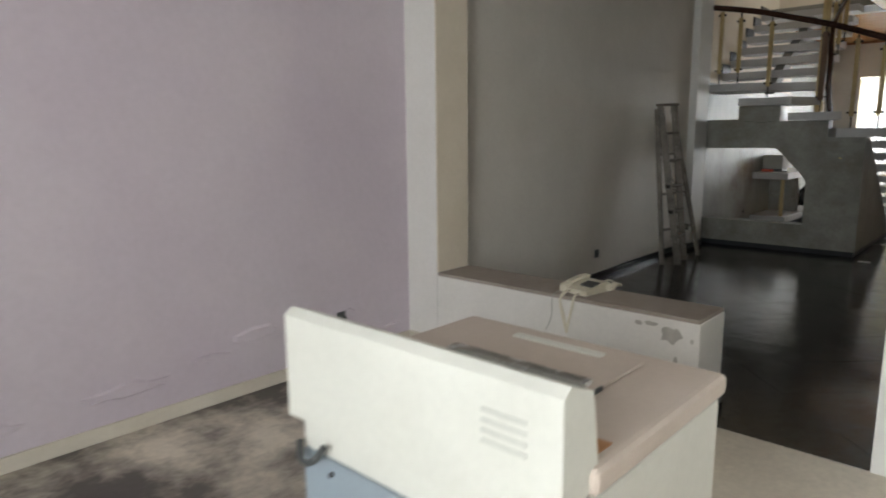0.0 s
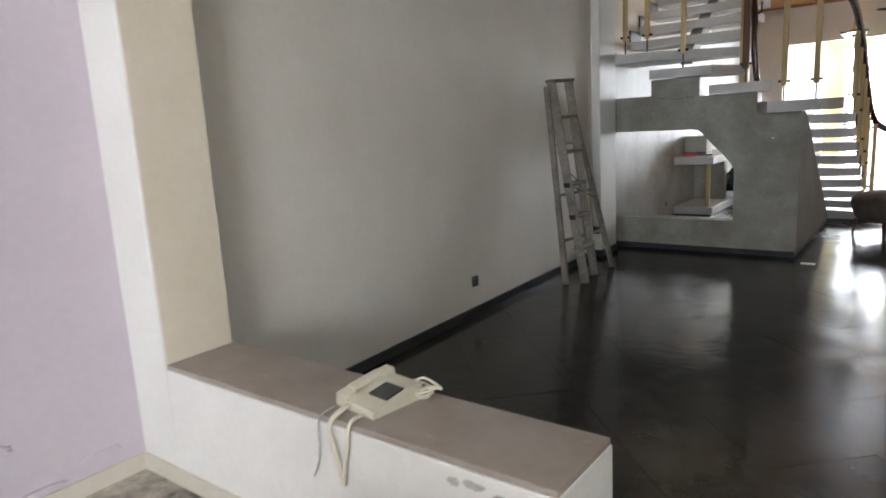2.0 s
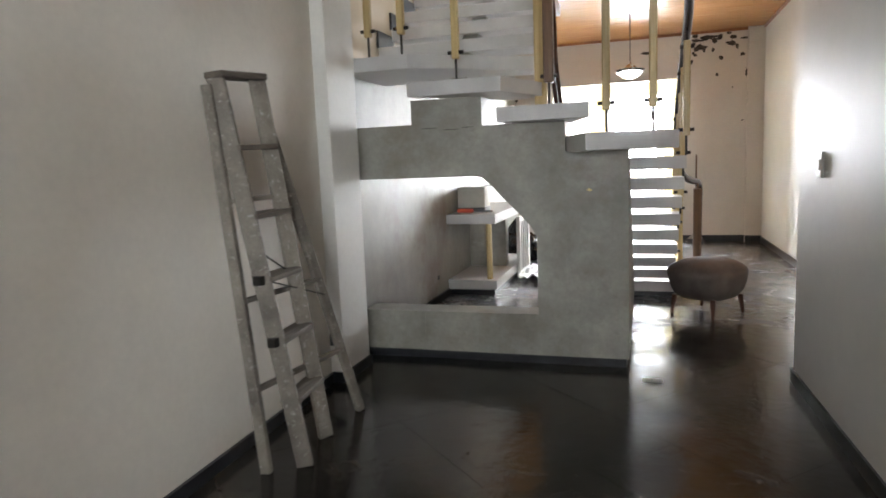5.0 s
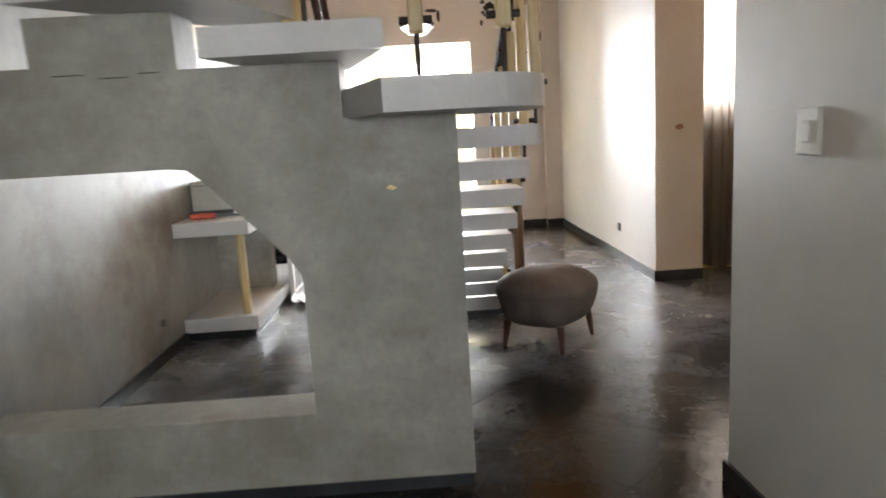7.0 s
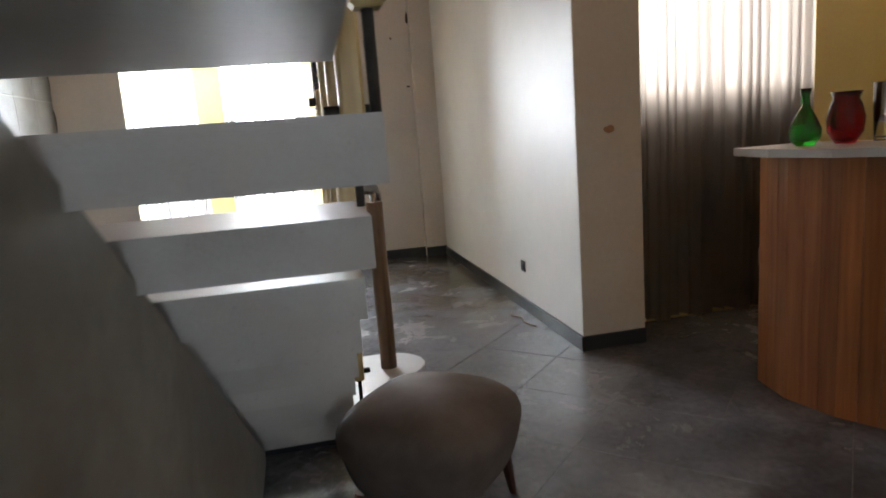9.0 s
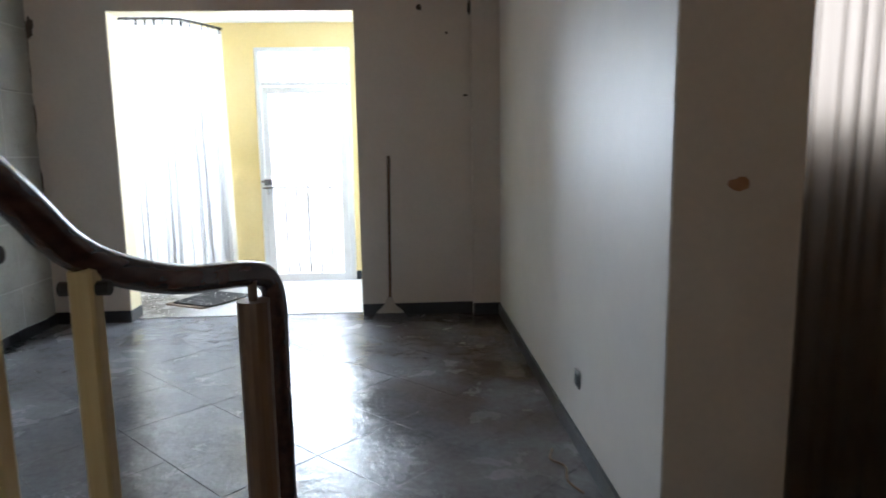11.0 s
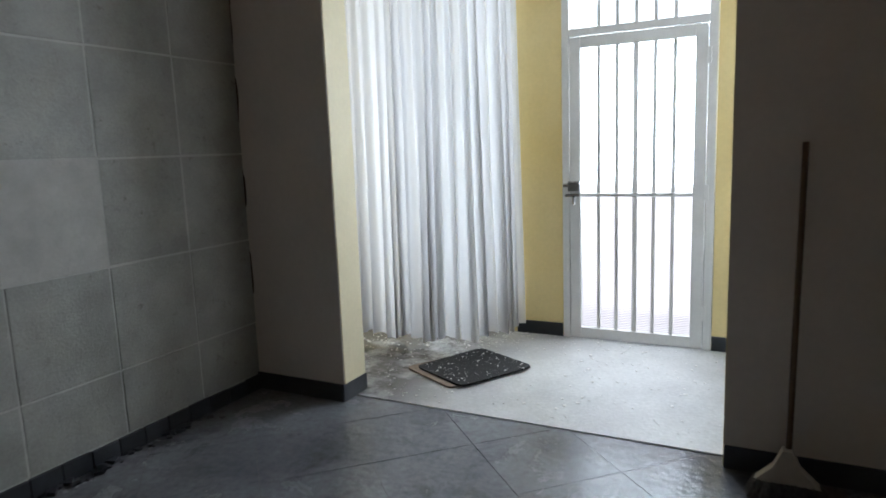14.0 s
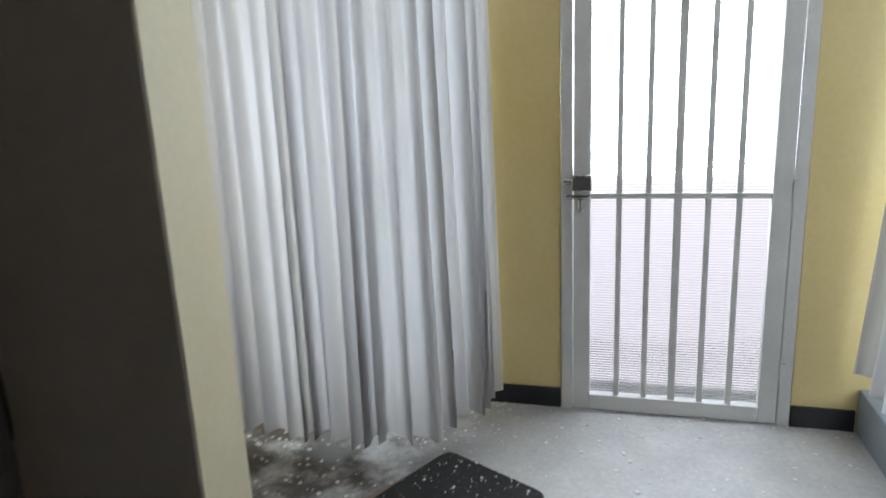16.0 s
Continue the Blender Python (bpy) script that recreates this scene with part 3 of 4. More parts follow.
tread([(-1.6, 10.47), (-0.7, 10.47)] + arc_pts(-0.46, 11.02, 0.2, -60, 90, 8) + [(-1.6, 11.2)], LOW, 0.1)
boxes("riser", DARKBASE, (-1.55, 10.52, 0, -0.66, 11.1, LOW - 0.1), parent=stair)
for k in range(2, 10):
    y = 8.55 + (9 - k) * GOING
    tread([(-1.6, y), (-0.70, y), (-0.70, y + 0.29), (-1.6, y + 0.29)], LOW * k, 0.085)
tread([(-1.29, 7.78)] + [(-1.1, 7.8)] + arc_pts(-1.02, 8.07, 0.25, -80, 0, 6) + [(-0.76, 8.46), (-1.57, 8.5)], RISE * 8, 0.1)
tread([(-1.84, 7.92), (-1.28, 7.92), (-1.45, 8.5), (-1.7, 8.5)], RISE * 9, 0.09)
tread([(-2.42, 7.92), (-1.81, 7.92), (-1.62, 8.45), (-1.85, 8.6)], RISE * 10)
tread([(-2.9, 7.96), (-2.42, 7.96), (-1.7, 8.5), (-1.7, 8.75), (-2.9, 8.75)], RISE * 11)
for k in range(12, 18):
    y = 8.66 + (k - 12) * 0.29
    tread([(-2.9, y), (-1.64, y), (-1.64, y + 0.34), (-2.9, y + 0.34)], RISE * k)
    boxes("stepped_skirting", DARKBASE, (-2.918, y + 0.01, RISE * k, -2.9, y + 0.33, RISE * k + 0.13), parent=stair)
bm = bmesh.new()
slab_x(bm, [(8.6, 1.95), (8.6, 2.1), (10.4, 3.2), (10.4, 3.02)], -2.32, -2.2)
part("upper_beam", bm, CONCRETE, stair)
boxes("landing", CONCRETE, (-2.9, 10.4, 3.2, -1.5, 11.0, 3.3), parent=stair)


def baluster(x, y, z0, z1, material=BAL_WOOD, w=0.045):
    """Square wooden baluster on a thin iron pin, with side studs."""
    b = bmesh.new()
    box(b, x - w / 2, y - w / 2, z0 + 0.13, x + w / 2, y + w / 2, z1 - 0.05)
    bevel(b, 0.006, 1)
    body = part("baluster", b, material, stair)
    for name, p, q, r in (("iron_pin", (x, y, z0), (x, y, z0 + 0.14), 0.008), ("iron_pin", (x, y, z1 - 0.06), (x, y, z1 + 0.01), 0.008),
                          ("iron_stud", (x - 0.05, y, z0 + 0.17), (x + 0.05, y, z0 + 0.17), 0.012), ("iron_stud", (x - 0.045, y, z1 - 0.09), (x + 0.045, y, z1 - 0.09), 0.014)):
        b = bmesh.new()
        rod(b, p, q, r)
        part(name, b, IRON, body)


rail_front = [(-2.86, 7.95, 3.02), (-2.3, 7.93, 2.9), (-1.88, 7.92, 2.78), (-1.4, 7.88, 2.63), (-0.98, 7.86, 2.47), (-0.80, 7.9, 2.4), (-0.73, 8.05, 2.36),
              (-0.70, 8.5, 2.24), (-0.70, 9.3, 1.95), (-0.70, 9.9, 1.64), (-0.68, 10.36, 1.36), (-0.64, 10.53, 1.21), (-0.56, 10.76, 1.12), (-0.465, 11.0, 1.085), (-0.435, 11.1, 1.05), (-0.425, 11.14, 0.97), (-0.427, 11.15, 0.8), (-0.427, 11.15, 0.3)]
bm = bmesh.new()
tube(bm, rail_front, 0.03, 10, 1.15)
part("handrail", bm, RAIL_WOOD, stair, "dark polished curved handrail", True)


def rail_z(x, y):
    best = min(rail_front[:14], key=lambda p: (p[0] - x) ** 2 + (p[1] - y) ** 2)
    i = rail_front.index(best)
    j = i + 1 if i < 13 else i - 1
    if i > 0:
        a, b = rail_front[i - 1], rail_front[min(i + 1, 13)]
        d = (Vector(b) - Vector(a))
        s = ((x - a[0]) * d.x + (y - a[1]) * d.y) / (d.x ** 2 + d.y ** 2)
        return a[2] + s * d.z
    return best[2]


for x, y, k in ((-2.7, 8.0, 11), (-2.47, 8.0, 11), (-2.1, 7.97, 10), (-1.18, 7.9, 8), (-0.92, 7.88, 8)):
    baluster(x, y, RISE * k, rail_z(x, y) - 0.02, BAL_WOOD)
baluster(-1.52, 7.97, RISE * 9, rail_z(-1.52, 7.95) - 0.02, BROWN_WOOD, 0.06)
for y in (8.62, 8.96, 9.3, 9.64, 9.99, 10.32, 10.53):
    x = -0.70 if y < 10.5 else -0.64
    baluster(x, y, LOW * low_step(y), rail_z(x, y) - 0.02)
bm = bmesh.new()
rod(bm, (-0.452, 11.0, LOW), (-0.452, 11.0, 1.015), 0.042, seg=16)
rod(bm, (-0.452, 11.0, 1.015), (-0.452, 11.0, 1.065), 0.012)
part("newel_post", bm, BROWN_WOOD, stair, "round brown wooden newel post")
bm = bmesh.new()
box(bm, -1.68, 8.42, RISE * 9, -1.6, 8.5, CEIL)
bevel(bm, 0.006, 1)
part("inner_post", bm, BAL_WOOD, stair, "square pale wooden inner post")
bm = bmesh.new()
tube(bm, [(-1.52, 8.46, 1.7), (-1.55, 8.44, 2.0), (-1.56, 8.46, 2.3), (-1.6, 8.6, 2.7), (-1.62, 9.2, 3.1), (-1.62, 9.8, 3.45)], 0.03, 10)
part("inner_handrail", bm, RAIL_WOOD, stair, "", True)
for y, k in ((8.95, 12), (9.24, 13), (9.53, 14)):
    baluster(-1.66, y, RISE * k, RISE * k + 0.85)

# ---- openings ----
def entrance_door():
    d = tagged(boxes("door_1", DOOR_PAINT, (-1.625, 16.455, 0.0, -1.575, 16.53, 2.5), (-0.685, 16.455, 0.0, -0.635, 16.53, 2.5), (-1.575, 16.455, 2.45, -0.685, 16.53, 2.5), (-1.575, 16.455, 2.1, -0.685, 16.53, 2.15), bev=0.004),
               "white metal entrance door with ribbed glass and bars", "door", kind="structure")
    leaf = boxes("door_leaf", DOOR_PAINT, (-1.57, 16.45, 0.012, -1.495, 16.5, 2.095), (-0.765, 16.45, 0.012, -0.69, 16.5, 2.095), (-1.495, 16.45, 0.012, -0.765, 16.5, 0.085), (-1.495, 16.45, 2.02, -0.765, 16.5, 2.095), (-1.495, 16.455, 1.02, -0.765, 16.49, 1.045), parent=d, bev=0.005)
    for k in range(1, 6):
        x = -1.495 + 0.73 * k / 6
        w = 0.016 if k == 3 else 0.012
        boxes("bar", DOOR_PAINT, (x - w, 16.462, 0.085, x + w, 16.478, 2.02), parent=leaf)
        boxes("bar", DOOR_PAINT, (x - 0.012, 16.47, 2.15, x + 0.012, 16.482, 2.45), parent=d)
    # ribbed panes
    for z0, z1 in ((0.085, 1.02), (1.045, 2.02)):
        b = bmesh.new()
        n = int((z1 - z0) / 0.012)
        prev = None
        for i in range(n * 2 + 1):
            z = z0 + (z1 - z0) * i / (n * 2)
            y = 16.486 + (0.0025 if i % 2 else 0.0)
            cur = (b.verts.new((-1.495, y, z)), b.verts.new((-0.765, y, z)))
            if prev:
                b.faces.new((prev[0], prev[1], cur[1], cur[0]))
            prev = cur
        g = part("pane", b, FROST, leaf, "horizontally ribbed frosted glass")
        g.visible_shadow = False
    g = boxes("pane", FROST, (-1.575, 16.488, 2.15, -0.685, 16.494, 2.45), parent=d)
    g.visible_shadow = False
    lock = boxes("lock", STEEL, (-1.575, 16.405, 1.06, -1.49, 16.45, 1.13), parent=leaf, bev=0.006, label="worn chrome surface lock")
    b = bmesh.new()
    rod(b, (-1.61, 16.43, 1.1), (-1.57, 16.43, 1.1), 0.014)
    rod(b, (-1.6, 16.44, 1.03), (-1.5, 16.44, 1.03), 0.01)
    rod(b, (-1.54, 16.44, 1.02), (-1.54, 16.44, 0.96), 0.012)
    part("bolt", b, STEEL, lock)
    for z in (0.25, 1.05, 1.9):
        boxes("hinge", DOOR_PAINT, (-0.69, 16.44, z - 0.05, -0.67, 16.455, z + 0.05), parent=d)


def window(name, label, x0, x1, z0, z1, y, bars_x=1, bars_z=1):
    f, t = [], 0.05
    f += [(x0, y, z0, x0 + t, y + 0.05, z1), (x1 - t, y, z0, x1, y + 0.05, z1), (x0 + t, y, z0, x1 - t, y + 0.05, z0 + t), (x0 + t, y, z1 - t, x1 - t, y + 0.05, z1)]
    w = tagged(boxes(name, DOOR_PAINT, *f), label, "window", kind="structure")
    for k in range(1, bars_x + 1):
        x = x0 + (x1 - x0) * k / (bars_x + 1)
        boxes("mullion", DOOR_PAINT, (x - 0.02, y + 0.005, z0 + t, x + 0.02, y + 0.045, z1 - t), parent=w)
    for z in ([z0 + (z1 - z0) * 0.52] if bars_z else []):
        boxes("transom", DOOR_PAINT, (x0 + t, y + 0.007, z - 0.025, x1 - t, y + 0.043, z + 0.025), parent=w)
    g = boxes("pane", CLEAR, (x0 + t, y + 0.022, z0 + t, x1 - t, y + 0.028, z1 - t), parent=w)
    g.visible_shadow = False
    return w


entrance_door()
window("window_1", "white framed bay window behind the curtain", -3.2, -1.98, 0.32, 2.62, 16.5, 1)
window("window_2", "white framed dining window behind the curtain", 1.13, 2.6, 1.42, 2.95, 11.6, 1)
w3 = window("window_3", "white framed side window of the vestibule", 15.15, 16.45, 0.3, 2.55, 0.05)
w3.matrix_world = Matrix(((0, 1, 0, 0.0), (1, 0, 0, 0), (0, 0, 1, 0), (0, 0, 0, 1)))
window("window_4", "white framed window of the front room", -0.2, 2.0, 0.85, 2.65, -3.15)


# ---- curtains ----
def curtain(name, path, z0, z1, material, label, folds, depth, flare=0.0, seed=1, rod_z=None, group="curtains"):
    """Pleated cloth hung along a plan line; folds deepen and drift downwards."""
    rnd = random.Random(seed)
    P = [Vector((x, y, 0)) for x, y in path]
    seg = [(b - a).length for a, b in zip(P, P[1:])]
    total = sum(seg)
    n = folds * 12
    phase = [rnd.uniform(-0.9, 0.9) for _ in range(folds + 2)]
    amp = [rnd.uniform(0.35, 1.35) for _ in range(folds + 2)]
    rows = 15
    b = bmesh.new()
    grid = []
    for j in range(rows):
        v = j / (rows - 1)
        row = []
        for i in range(n + 1):
            s = total * i / n
            k = 0
            d = s
            while k < len(seg) - 1 and d > seg[k]:
                d -= seg[k]
                k += 1
            t = (P[k + 1] - P[k]).normalized()
            p = P[k] + t * d
            nrm = Vector((t.y, -t.x, 0))
            f = folds * (i / n + 0.018 * math.sin(9 * i / n + seed) * math.sin(math.pi * i / n)+ 0.008 * math.sin(31 * i / n + seed))
            f = min(max(f, 0.0), folds)
            q = int(f)
            fr = f - q
            a = amp[q] * (1 - fr) + amp[q + 1] * fr
            ph = phase[q] * (1 - fr) + phase[q + 1] * fr
            w = math.sin(2 * math.pi * f + ph + 0.5 * math.sin(3 * v + q)) + 0.3 * math.sin(4.3 * math.pi * f + 2 * ph)
            off = depth * a * w * (0.55 + 0.55 * v) + flare * v * v
            along = 0.35 * depth * math.cos(2 * math.pi * f + ph) * v
            z = z1 + (z0 - z1) * v + (0.02 * math.sin(1.7 * f + seed) if j == rows - 1 else 0)
            row.append(b.verts.new((p.x + nrm.x * off + t.x * along, p.y + nrm.y * off + t.y * along, z)))
        grid.append(row)
    for r0, r1 in zip(grid, grid[1:]):
        for i in range(n):
            b.faces.new((r0[i], r0[i + 1], r1[i + 1], r1[i]))
    c = thing(name, (P[0].x, P[0].y, z1), label, "curtain", group)
    part("cloth", b, material, c, smooth=True)
    b = bmesh.new()
    tube(b, [(p.x, p.y, (rod_z or z1) + 0.02) for p in P], 0.012, 8)
    part("curtain_rod", b, IRON, c)
    for k in range(folds):
        s = total * (k + 0.5) / folds
        i = 0
        while i < len(seg) - 1 and s > seg[i]:
            s -= seg[i]
            i += 1
        p = P[i] + (P[i + 1] - P[i]).normalized() * s
        b = bmesh.new()
        box(b, p.x - 0.008, p.y - 0.008, z1 - 0.04, p.x + 0.008, p.y + 0.008, (rod_z or z1) + 0.035)
        part("hook", b, IRON, c)
    return c


curtain("curtain", [(-3.12, 15.86), (-2.3, 15.88), (-2.14, 15.98), (-1.93, 16.42)], 0.07, 2.66, CURTAIN, "long white sheer curtain hanging in loose pleats before the bay window", 18, 0.044, 0.02, 3)
curtain("curtain", [(-0.30, 16.42), (-0.27, 15.1)], 0.28, 2.6, CURTAIN, "white sheer curtain over the vestibule ledge", 10, 0.04, 0.085, 7)
curtain("curtain", [(1.14, 11.475), (2.55, 11.475)], 0.025, 3.0, BEIGE_CURTAIN, "heavy beige curtain before the dining window", 18, 0.034, -0.02, 11)

# vestibule ledge and details
structure("trim_ledge", LEDGE, "blue-grey painted ledge under the side window", (-0.375, 15.0, 0, 0.0, 16.47, 0.2), bev=0.01)
structure("trim_threshold", VEST_FLOOR, "pale worn threshold strip", (-2.405, 14.93, -0.012, -0.455, 14.957, 0.006))

# ---- things ----
def washer():
    t = thing("washing_machine", (-0.37, 0.45, 0), "old white washing machine with beige lid, back turned outward", "washing machine")
    b = bmesh.new()
    box(b, -0.72, 0.15, 0.03, -0.01, 0.76, 0.9)
    bevel(b, 0.02, 3)
    part("body", b, ENAMEL, t)
    b = bmesh.new()
    box(b, -0.73, 0.2, 0.9, 0.0, 0.77, 0.95)
    bevel(b, 0.018, 3)
    part("top_cover", b, LID, t, "beige plastic top")
    b = bmesh.new()
    box(b, -0.6, 0.3, 0.95, -0.16, 0.7, 0.957)
    bevel(b, 0.004, 1)
    lid = part("lid", b, LID, t)
    boxes("lid_handle", ENAMEL, (-0.5, 0.655, 0.957, -0.25, 0.68, 0.963), parent=lid)
    b = bmesh.new()
    tube(b, [(-0.7, 0.31, 0.952), (-0.66, 0.335, 0.956), (-0.6, 0.355, 0.956), (-0.555, 0.37, 0.952)], 0.008, 8)
    part("hose", b, DARKPLASTIC, t, "short dark hose lying on the top")
    boxes("lid_groove", DARKPLASTIC, (-0.163, 0.34, 0.951, -0.157, 0.5, 0.959), parent=t)
    boxes("rust_stain", RUST, (-0.5, 0.232, 0.95, -0.03, 0.3, 0.9525), parent=t, label="rust-brown stain beside the console")
    b = bmesh.new()
    slab_x(b, [(0.12, 0.86), (0.23, 0.93), (0.205, 1.08), (0.14, 1.105), (0.12, 1.09)], -0.72, -0.015)
    bevel(b, 0.008, 2)
    con = part("console", b, ENAMEL, t, "raised white control console")
    boxes("chrome_strip", STEEL, (-0.3, 0.183, 1.088, -0.02, 0.207, 1.096), parent=con)
    for k in range(4):
        boxes("label_bar", LABEL, (-0.17 + 0.0 * k, 0.1175, 1.03 - 0.018 * k, -0.08, 0.1195, 1.038 - 0.018 * k), parent=con)
    boxes("back_panel", BLUEGREY, (-0.7, 0.14, 0.05, -0.05, 0.149, 0.78), parent=t, label="blue-grey rear cover plate")
    b = bmesh.new()
    tube(b, [(-0.7, 0.13, 0.8), (-0.67, 0.11, 0.775), (-0.63, 0.11, 0.78), (-0.6, 0.12, 0.82)], 0.008, 8)
    part("power_cord", b, DARKPLASTIC, t)
    for x in (-0.66, -0.07):
        for y in (0.21, 0.7):
            b = bmesh.new()
            rod(b, (x, y, 0), (x, y, 0.04), 0.02)
            part("foot", b, DARKPLASTIC, t)
    for x, z in ((-0.6, 0.75), (-0.4, 0.73), (-0.3, 0.8), (-0.12, 0.82)):
        b = bmesh.new()
        rod(b, (x, 0.134, z), (x, 0.15, z), 0.006)
        part("screw", b, IRON, t)


def telephone():
    z = 0.537
    t = thing("telephone", (-1.5, 2.74, z), "ivory desk telephone with dark display on the half wall", "telephone")
    m = Matrix.Translation((-1.5, 2.73, z)) @ Matrix.Rotation(radians(-8), 4, "Z")
    b = bmesh.new()
    slab_x(b, [(-0.11, 0.0), (0.11, 0.0), (0.11, 0.055), (0.06, 0.058), (-0.11, 0.028)], -0.095, 0.105)
    bevel(b, 0.006, 2)
    bmesh.ops.transform(b, matrix=m, verts=b.verts)
    part("base", b, PHONE, t)
    b = bmesh.new()
    slope = Matrix.Translation((0.05, -0.01, 0.0465)) @ Matrix.Rotation(radians(9.5), 4, "X")
    box(b, -0.045, -0.035, 0.0, 0.045, 0.045, 0.006, m @ slope)
    part("display", b, DARKPLASTIC, t, "dark display and key panel")
    b = bmesh.new()
    hs = m @ Matrix.Translation((-0.062, 0.0, 0.04)) @ Matrix.Rotation(radians(8), 4, "X")
    box(b, -0.025, -0.115, -0.008, 0.025, -0.06, 0.025, hs)
    box(b, -0.025, 0.06, -0.008, 0.025, 0.115, 0.025, hs)
    box(b, -0.02, -0.07, 0.012, 0.02, 0.07, 0.032, hs)
    bevel(b, 0.007, 2)
    part("handset", b, PHONE, t)
    b = bmesh.new()
    for off in (0.0, 0.012):
        pts = [(-1.54 + off, 2.63, z + 0.02), (-1.54 + off, 2.56, z + 0.01), (-1.535, 2.525, z - 0.03), (-1.50 - off, 2.523, z - 0.13), (-1.485, 2.522, z - 0.21)]
        tube(b, pts, 0.006, 6)
    tube(b, [(-1.485, 2.522, z - 0.21), (-1.475, 2.522, z - 0.15), (-1.455, 2.523, z - 0.06), (-1.45, 2.54, z + 0.008), (-1.455, 2.6, z + 0.01)], 0.007, 6)
    part("coiled_cord", b, PHONE, t)
    b = bmesh.new()
    tube(b, [(-1.585, 2.6, z + 0.01), (-1.585, 2.545, z + 0.006), (-1.59, 2.528, z - 0.03), (-1.595, 2.526, z - 0.14), (-1.63, 2.526, z - 0.22)], 0.003, 6)
    part("line_cord", b, BOXGREY, t)
    b = bmesh.new()
    for k in range(4):
        c = Vector((-1.40 + 0.012 * k, 2.83, z + 0.022 + 0.008 * k))
        tube(b, [(c.x + 0.055 * math.cos(a), c.y + 0.035 * math.sin(a), c.z + 0.012 * math.sin(2 * a + k)) for a in np.linspace(0, 6.1, 9)], 0.005, 6)
    part("spare_cord", b, PHONE, t)


def ladder():
    t = thing("step_ladder", (-2.6, 6.6, 0), "old paint-spattered wooden step ladder leaning on the wall", "ladder")
    TL, TR = Vector((-2.71, 6.35, 1.76)), Vector((-2.65, 6.57, 1.77))
    fl, fr = Vector((-2.46, 6.44, 0)), Vector((-2.52, 6.76, 0))
    bl, br = Vector((-2.60, 6.34, 0)), Vector((-2.5, 7.14, 0))
    for a, c in ((TL, fl), (TR, fr)):
        b = bmesh.new()
        bars(b, a, c, 0.03, 0.075)
        bevel(b, 0.004, 1)
        part("rail", b, LADDER_WOOD, t)
    for a, c in ((TL + Vector((-0.03, -0.02, -0.03)), bl), (TR + Vector((-0.03, 0.03, -0.03)), br)):
        b = bmesh.new()
        bars(b, a, c, 0.035, 0.05)
        bevel(b, 0.004, 1)
        part("back_leg", b, LADDER_WOOD, t)
    for s in (0.17, 0.34, 0.50, 0.66, 0.82):
        a, c = TL.lerp(fl, s), TR.lerp(fr, s)
        b = bmesh.new()
        bars(b, a, c, 0.1, 0.024)
        bevel(b, 0.003, 1)
        part("step", b, LADDER_STEP, t, "dark weathered wooden step")
    for s in (0.3, 0.55, 0.78):
        a, c = TL.lerp(bl, s), TR.lerp(br, s)
        b = bmesh.new()
        bars(b, a, c, 0.03, 0.02)
        part("rung", b, LADDER_WOOD, t)
    b = bmesh.new()
    bars(b, TL + Vector((0, -0.02, 0.01)), TR + Vector((0, 0.02, 0.01)), 0.11, 0.028)
    bevel(b, 0.004, 1)
    part("top_board", b, LADDER_STEP, t, "dark top board")
    b = bmesh.new()
    bars(b, TL.lerp(fl, 0.5), TR.lerp(br, 0.6), 0.006)
    bars(b, TL.lerp(fl, 0.42), TR.lerp(fr, 0.52), 0.006)
    part("stay_wire", b, IRON, t)
    for s in (0.5, 0.66):
        b = bmesh.new()
        p = TL.lerp(fl, s)
        box(b, p.x - 0.02, p.y - 0.045, p.z - 0.02, p.x + 0.02, p.y - 0.0, p.z + 0.02)
        part("iron_plate", b, IRON, t)


def ottoman():
    t = thing("footstool", (-0.46, 9.78, 0), "brown upholstered footstool with dark tapered wooden legs", "footstool")
    b = bmesh.new()
    bmesh.ops.create_cube(b, size=1)
    bmesh.ops.subdivide_edges(b, edges=b.edges, cuts=11, use_grid_fill=True)
    for v in b.verts:
        p = v.co * 2
        e = 3.4
        p = p / (abs(p.x) ** e + abs(p.y) ** e + abs(p.z) ** e) ** (1 / e)
        # the sides draw in towards the base, the top is a low dome
        taper = 0.88 + 0.12 * p.z if p.z < 0.55 else 0.946
        v.co = Vector((p.x * 0.33 * taper, p.y * 0.3 * taper, p.z * 0.165 + (0.035 * (1 - p.x ** 2) * (1 - p.y ** 2) if p.z > 0 else 0)))
        v.co += v.co.normalized() * 0.014 * noise.noise(v.co * 5)
    m = Matrix.Translation((-0.45, 9.84, 0.285)) @ Matrix.Rotation(radians(52), 4, "Z")
    bmesh.ops.transform(b, matrix=m, verts=b.verts)
    part("cushion", b, VELVET, t, smooth=True)
    for x, y in ((0.2, 0.18), (0.2, -0.18), (-0.2, 0.18), (-0.2, -0.18)):
        b = bmesh.new()
        rod(b, tuple(m @ Vector((x * 1.1, y * 1.1, -0.285))), tuple(m @ Vector((x, y, -0.12))), 0.013, 0.024, 10)
        part("leg", b, LEG_WOOD, t)


def broom():
    t = thing("broom", (-0.22, 14.7, 0), "long-handled broom with grey bristles leaning on the wall", "broom")
    b = bmesh.new()
    rod(b, (-0.215, 14.68, 0.1), (-0.2, 14.812, 1.36), 0.012)
    part("handle", b, BROWN_WOOD, t)
    b = bmesh.new()
    slab_y(b, [(-0.33, 0.055), (-0.10, 0.055), (-0.17, 0.12), (-0.2, 0.19), (-0.235, 0.19), (-0.265, 0.12)], 14.65, 14.7)
    bevel(b, 0.008, 2)
    part("head", b, MOPHEAD, t)
    b = bmesh.new()
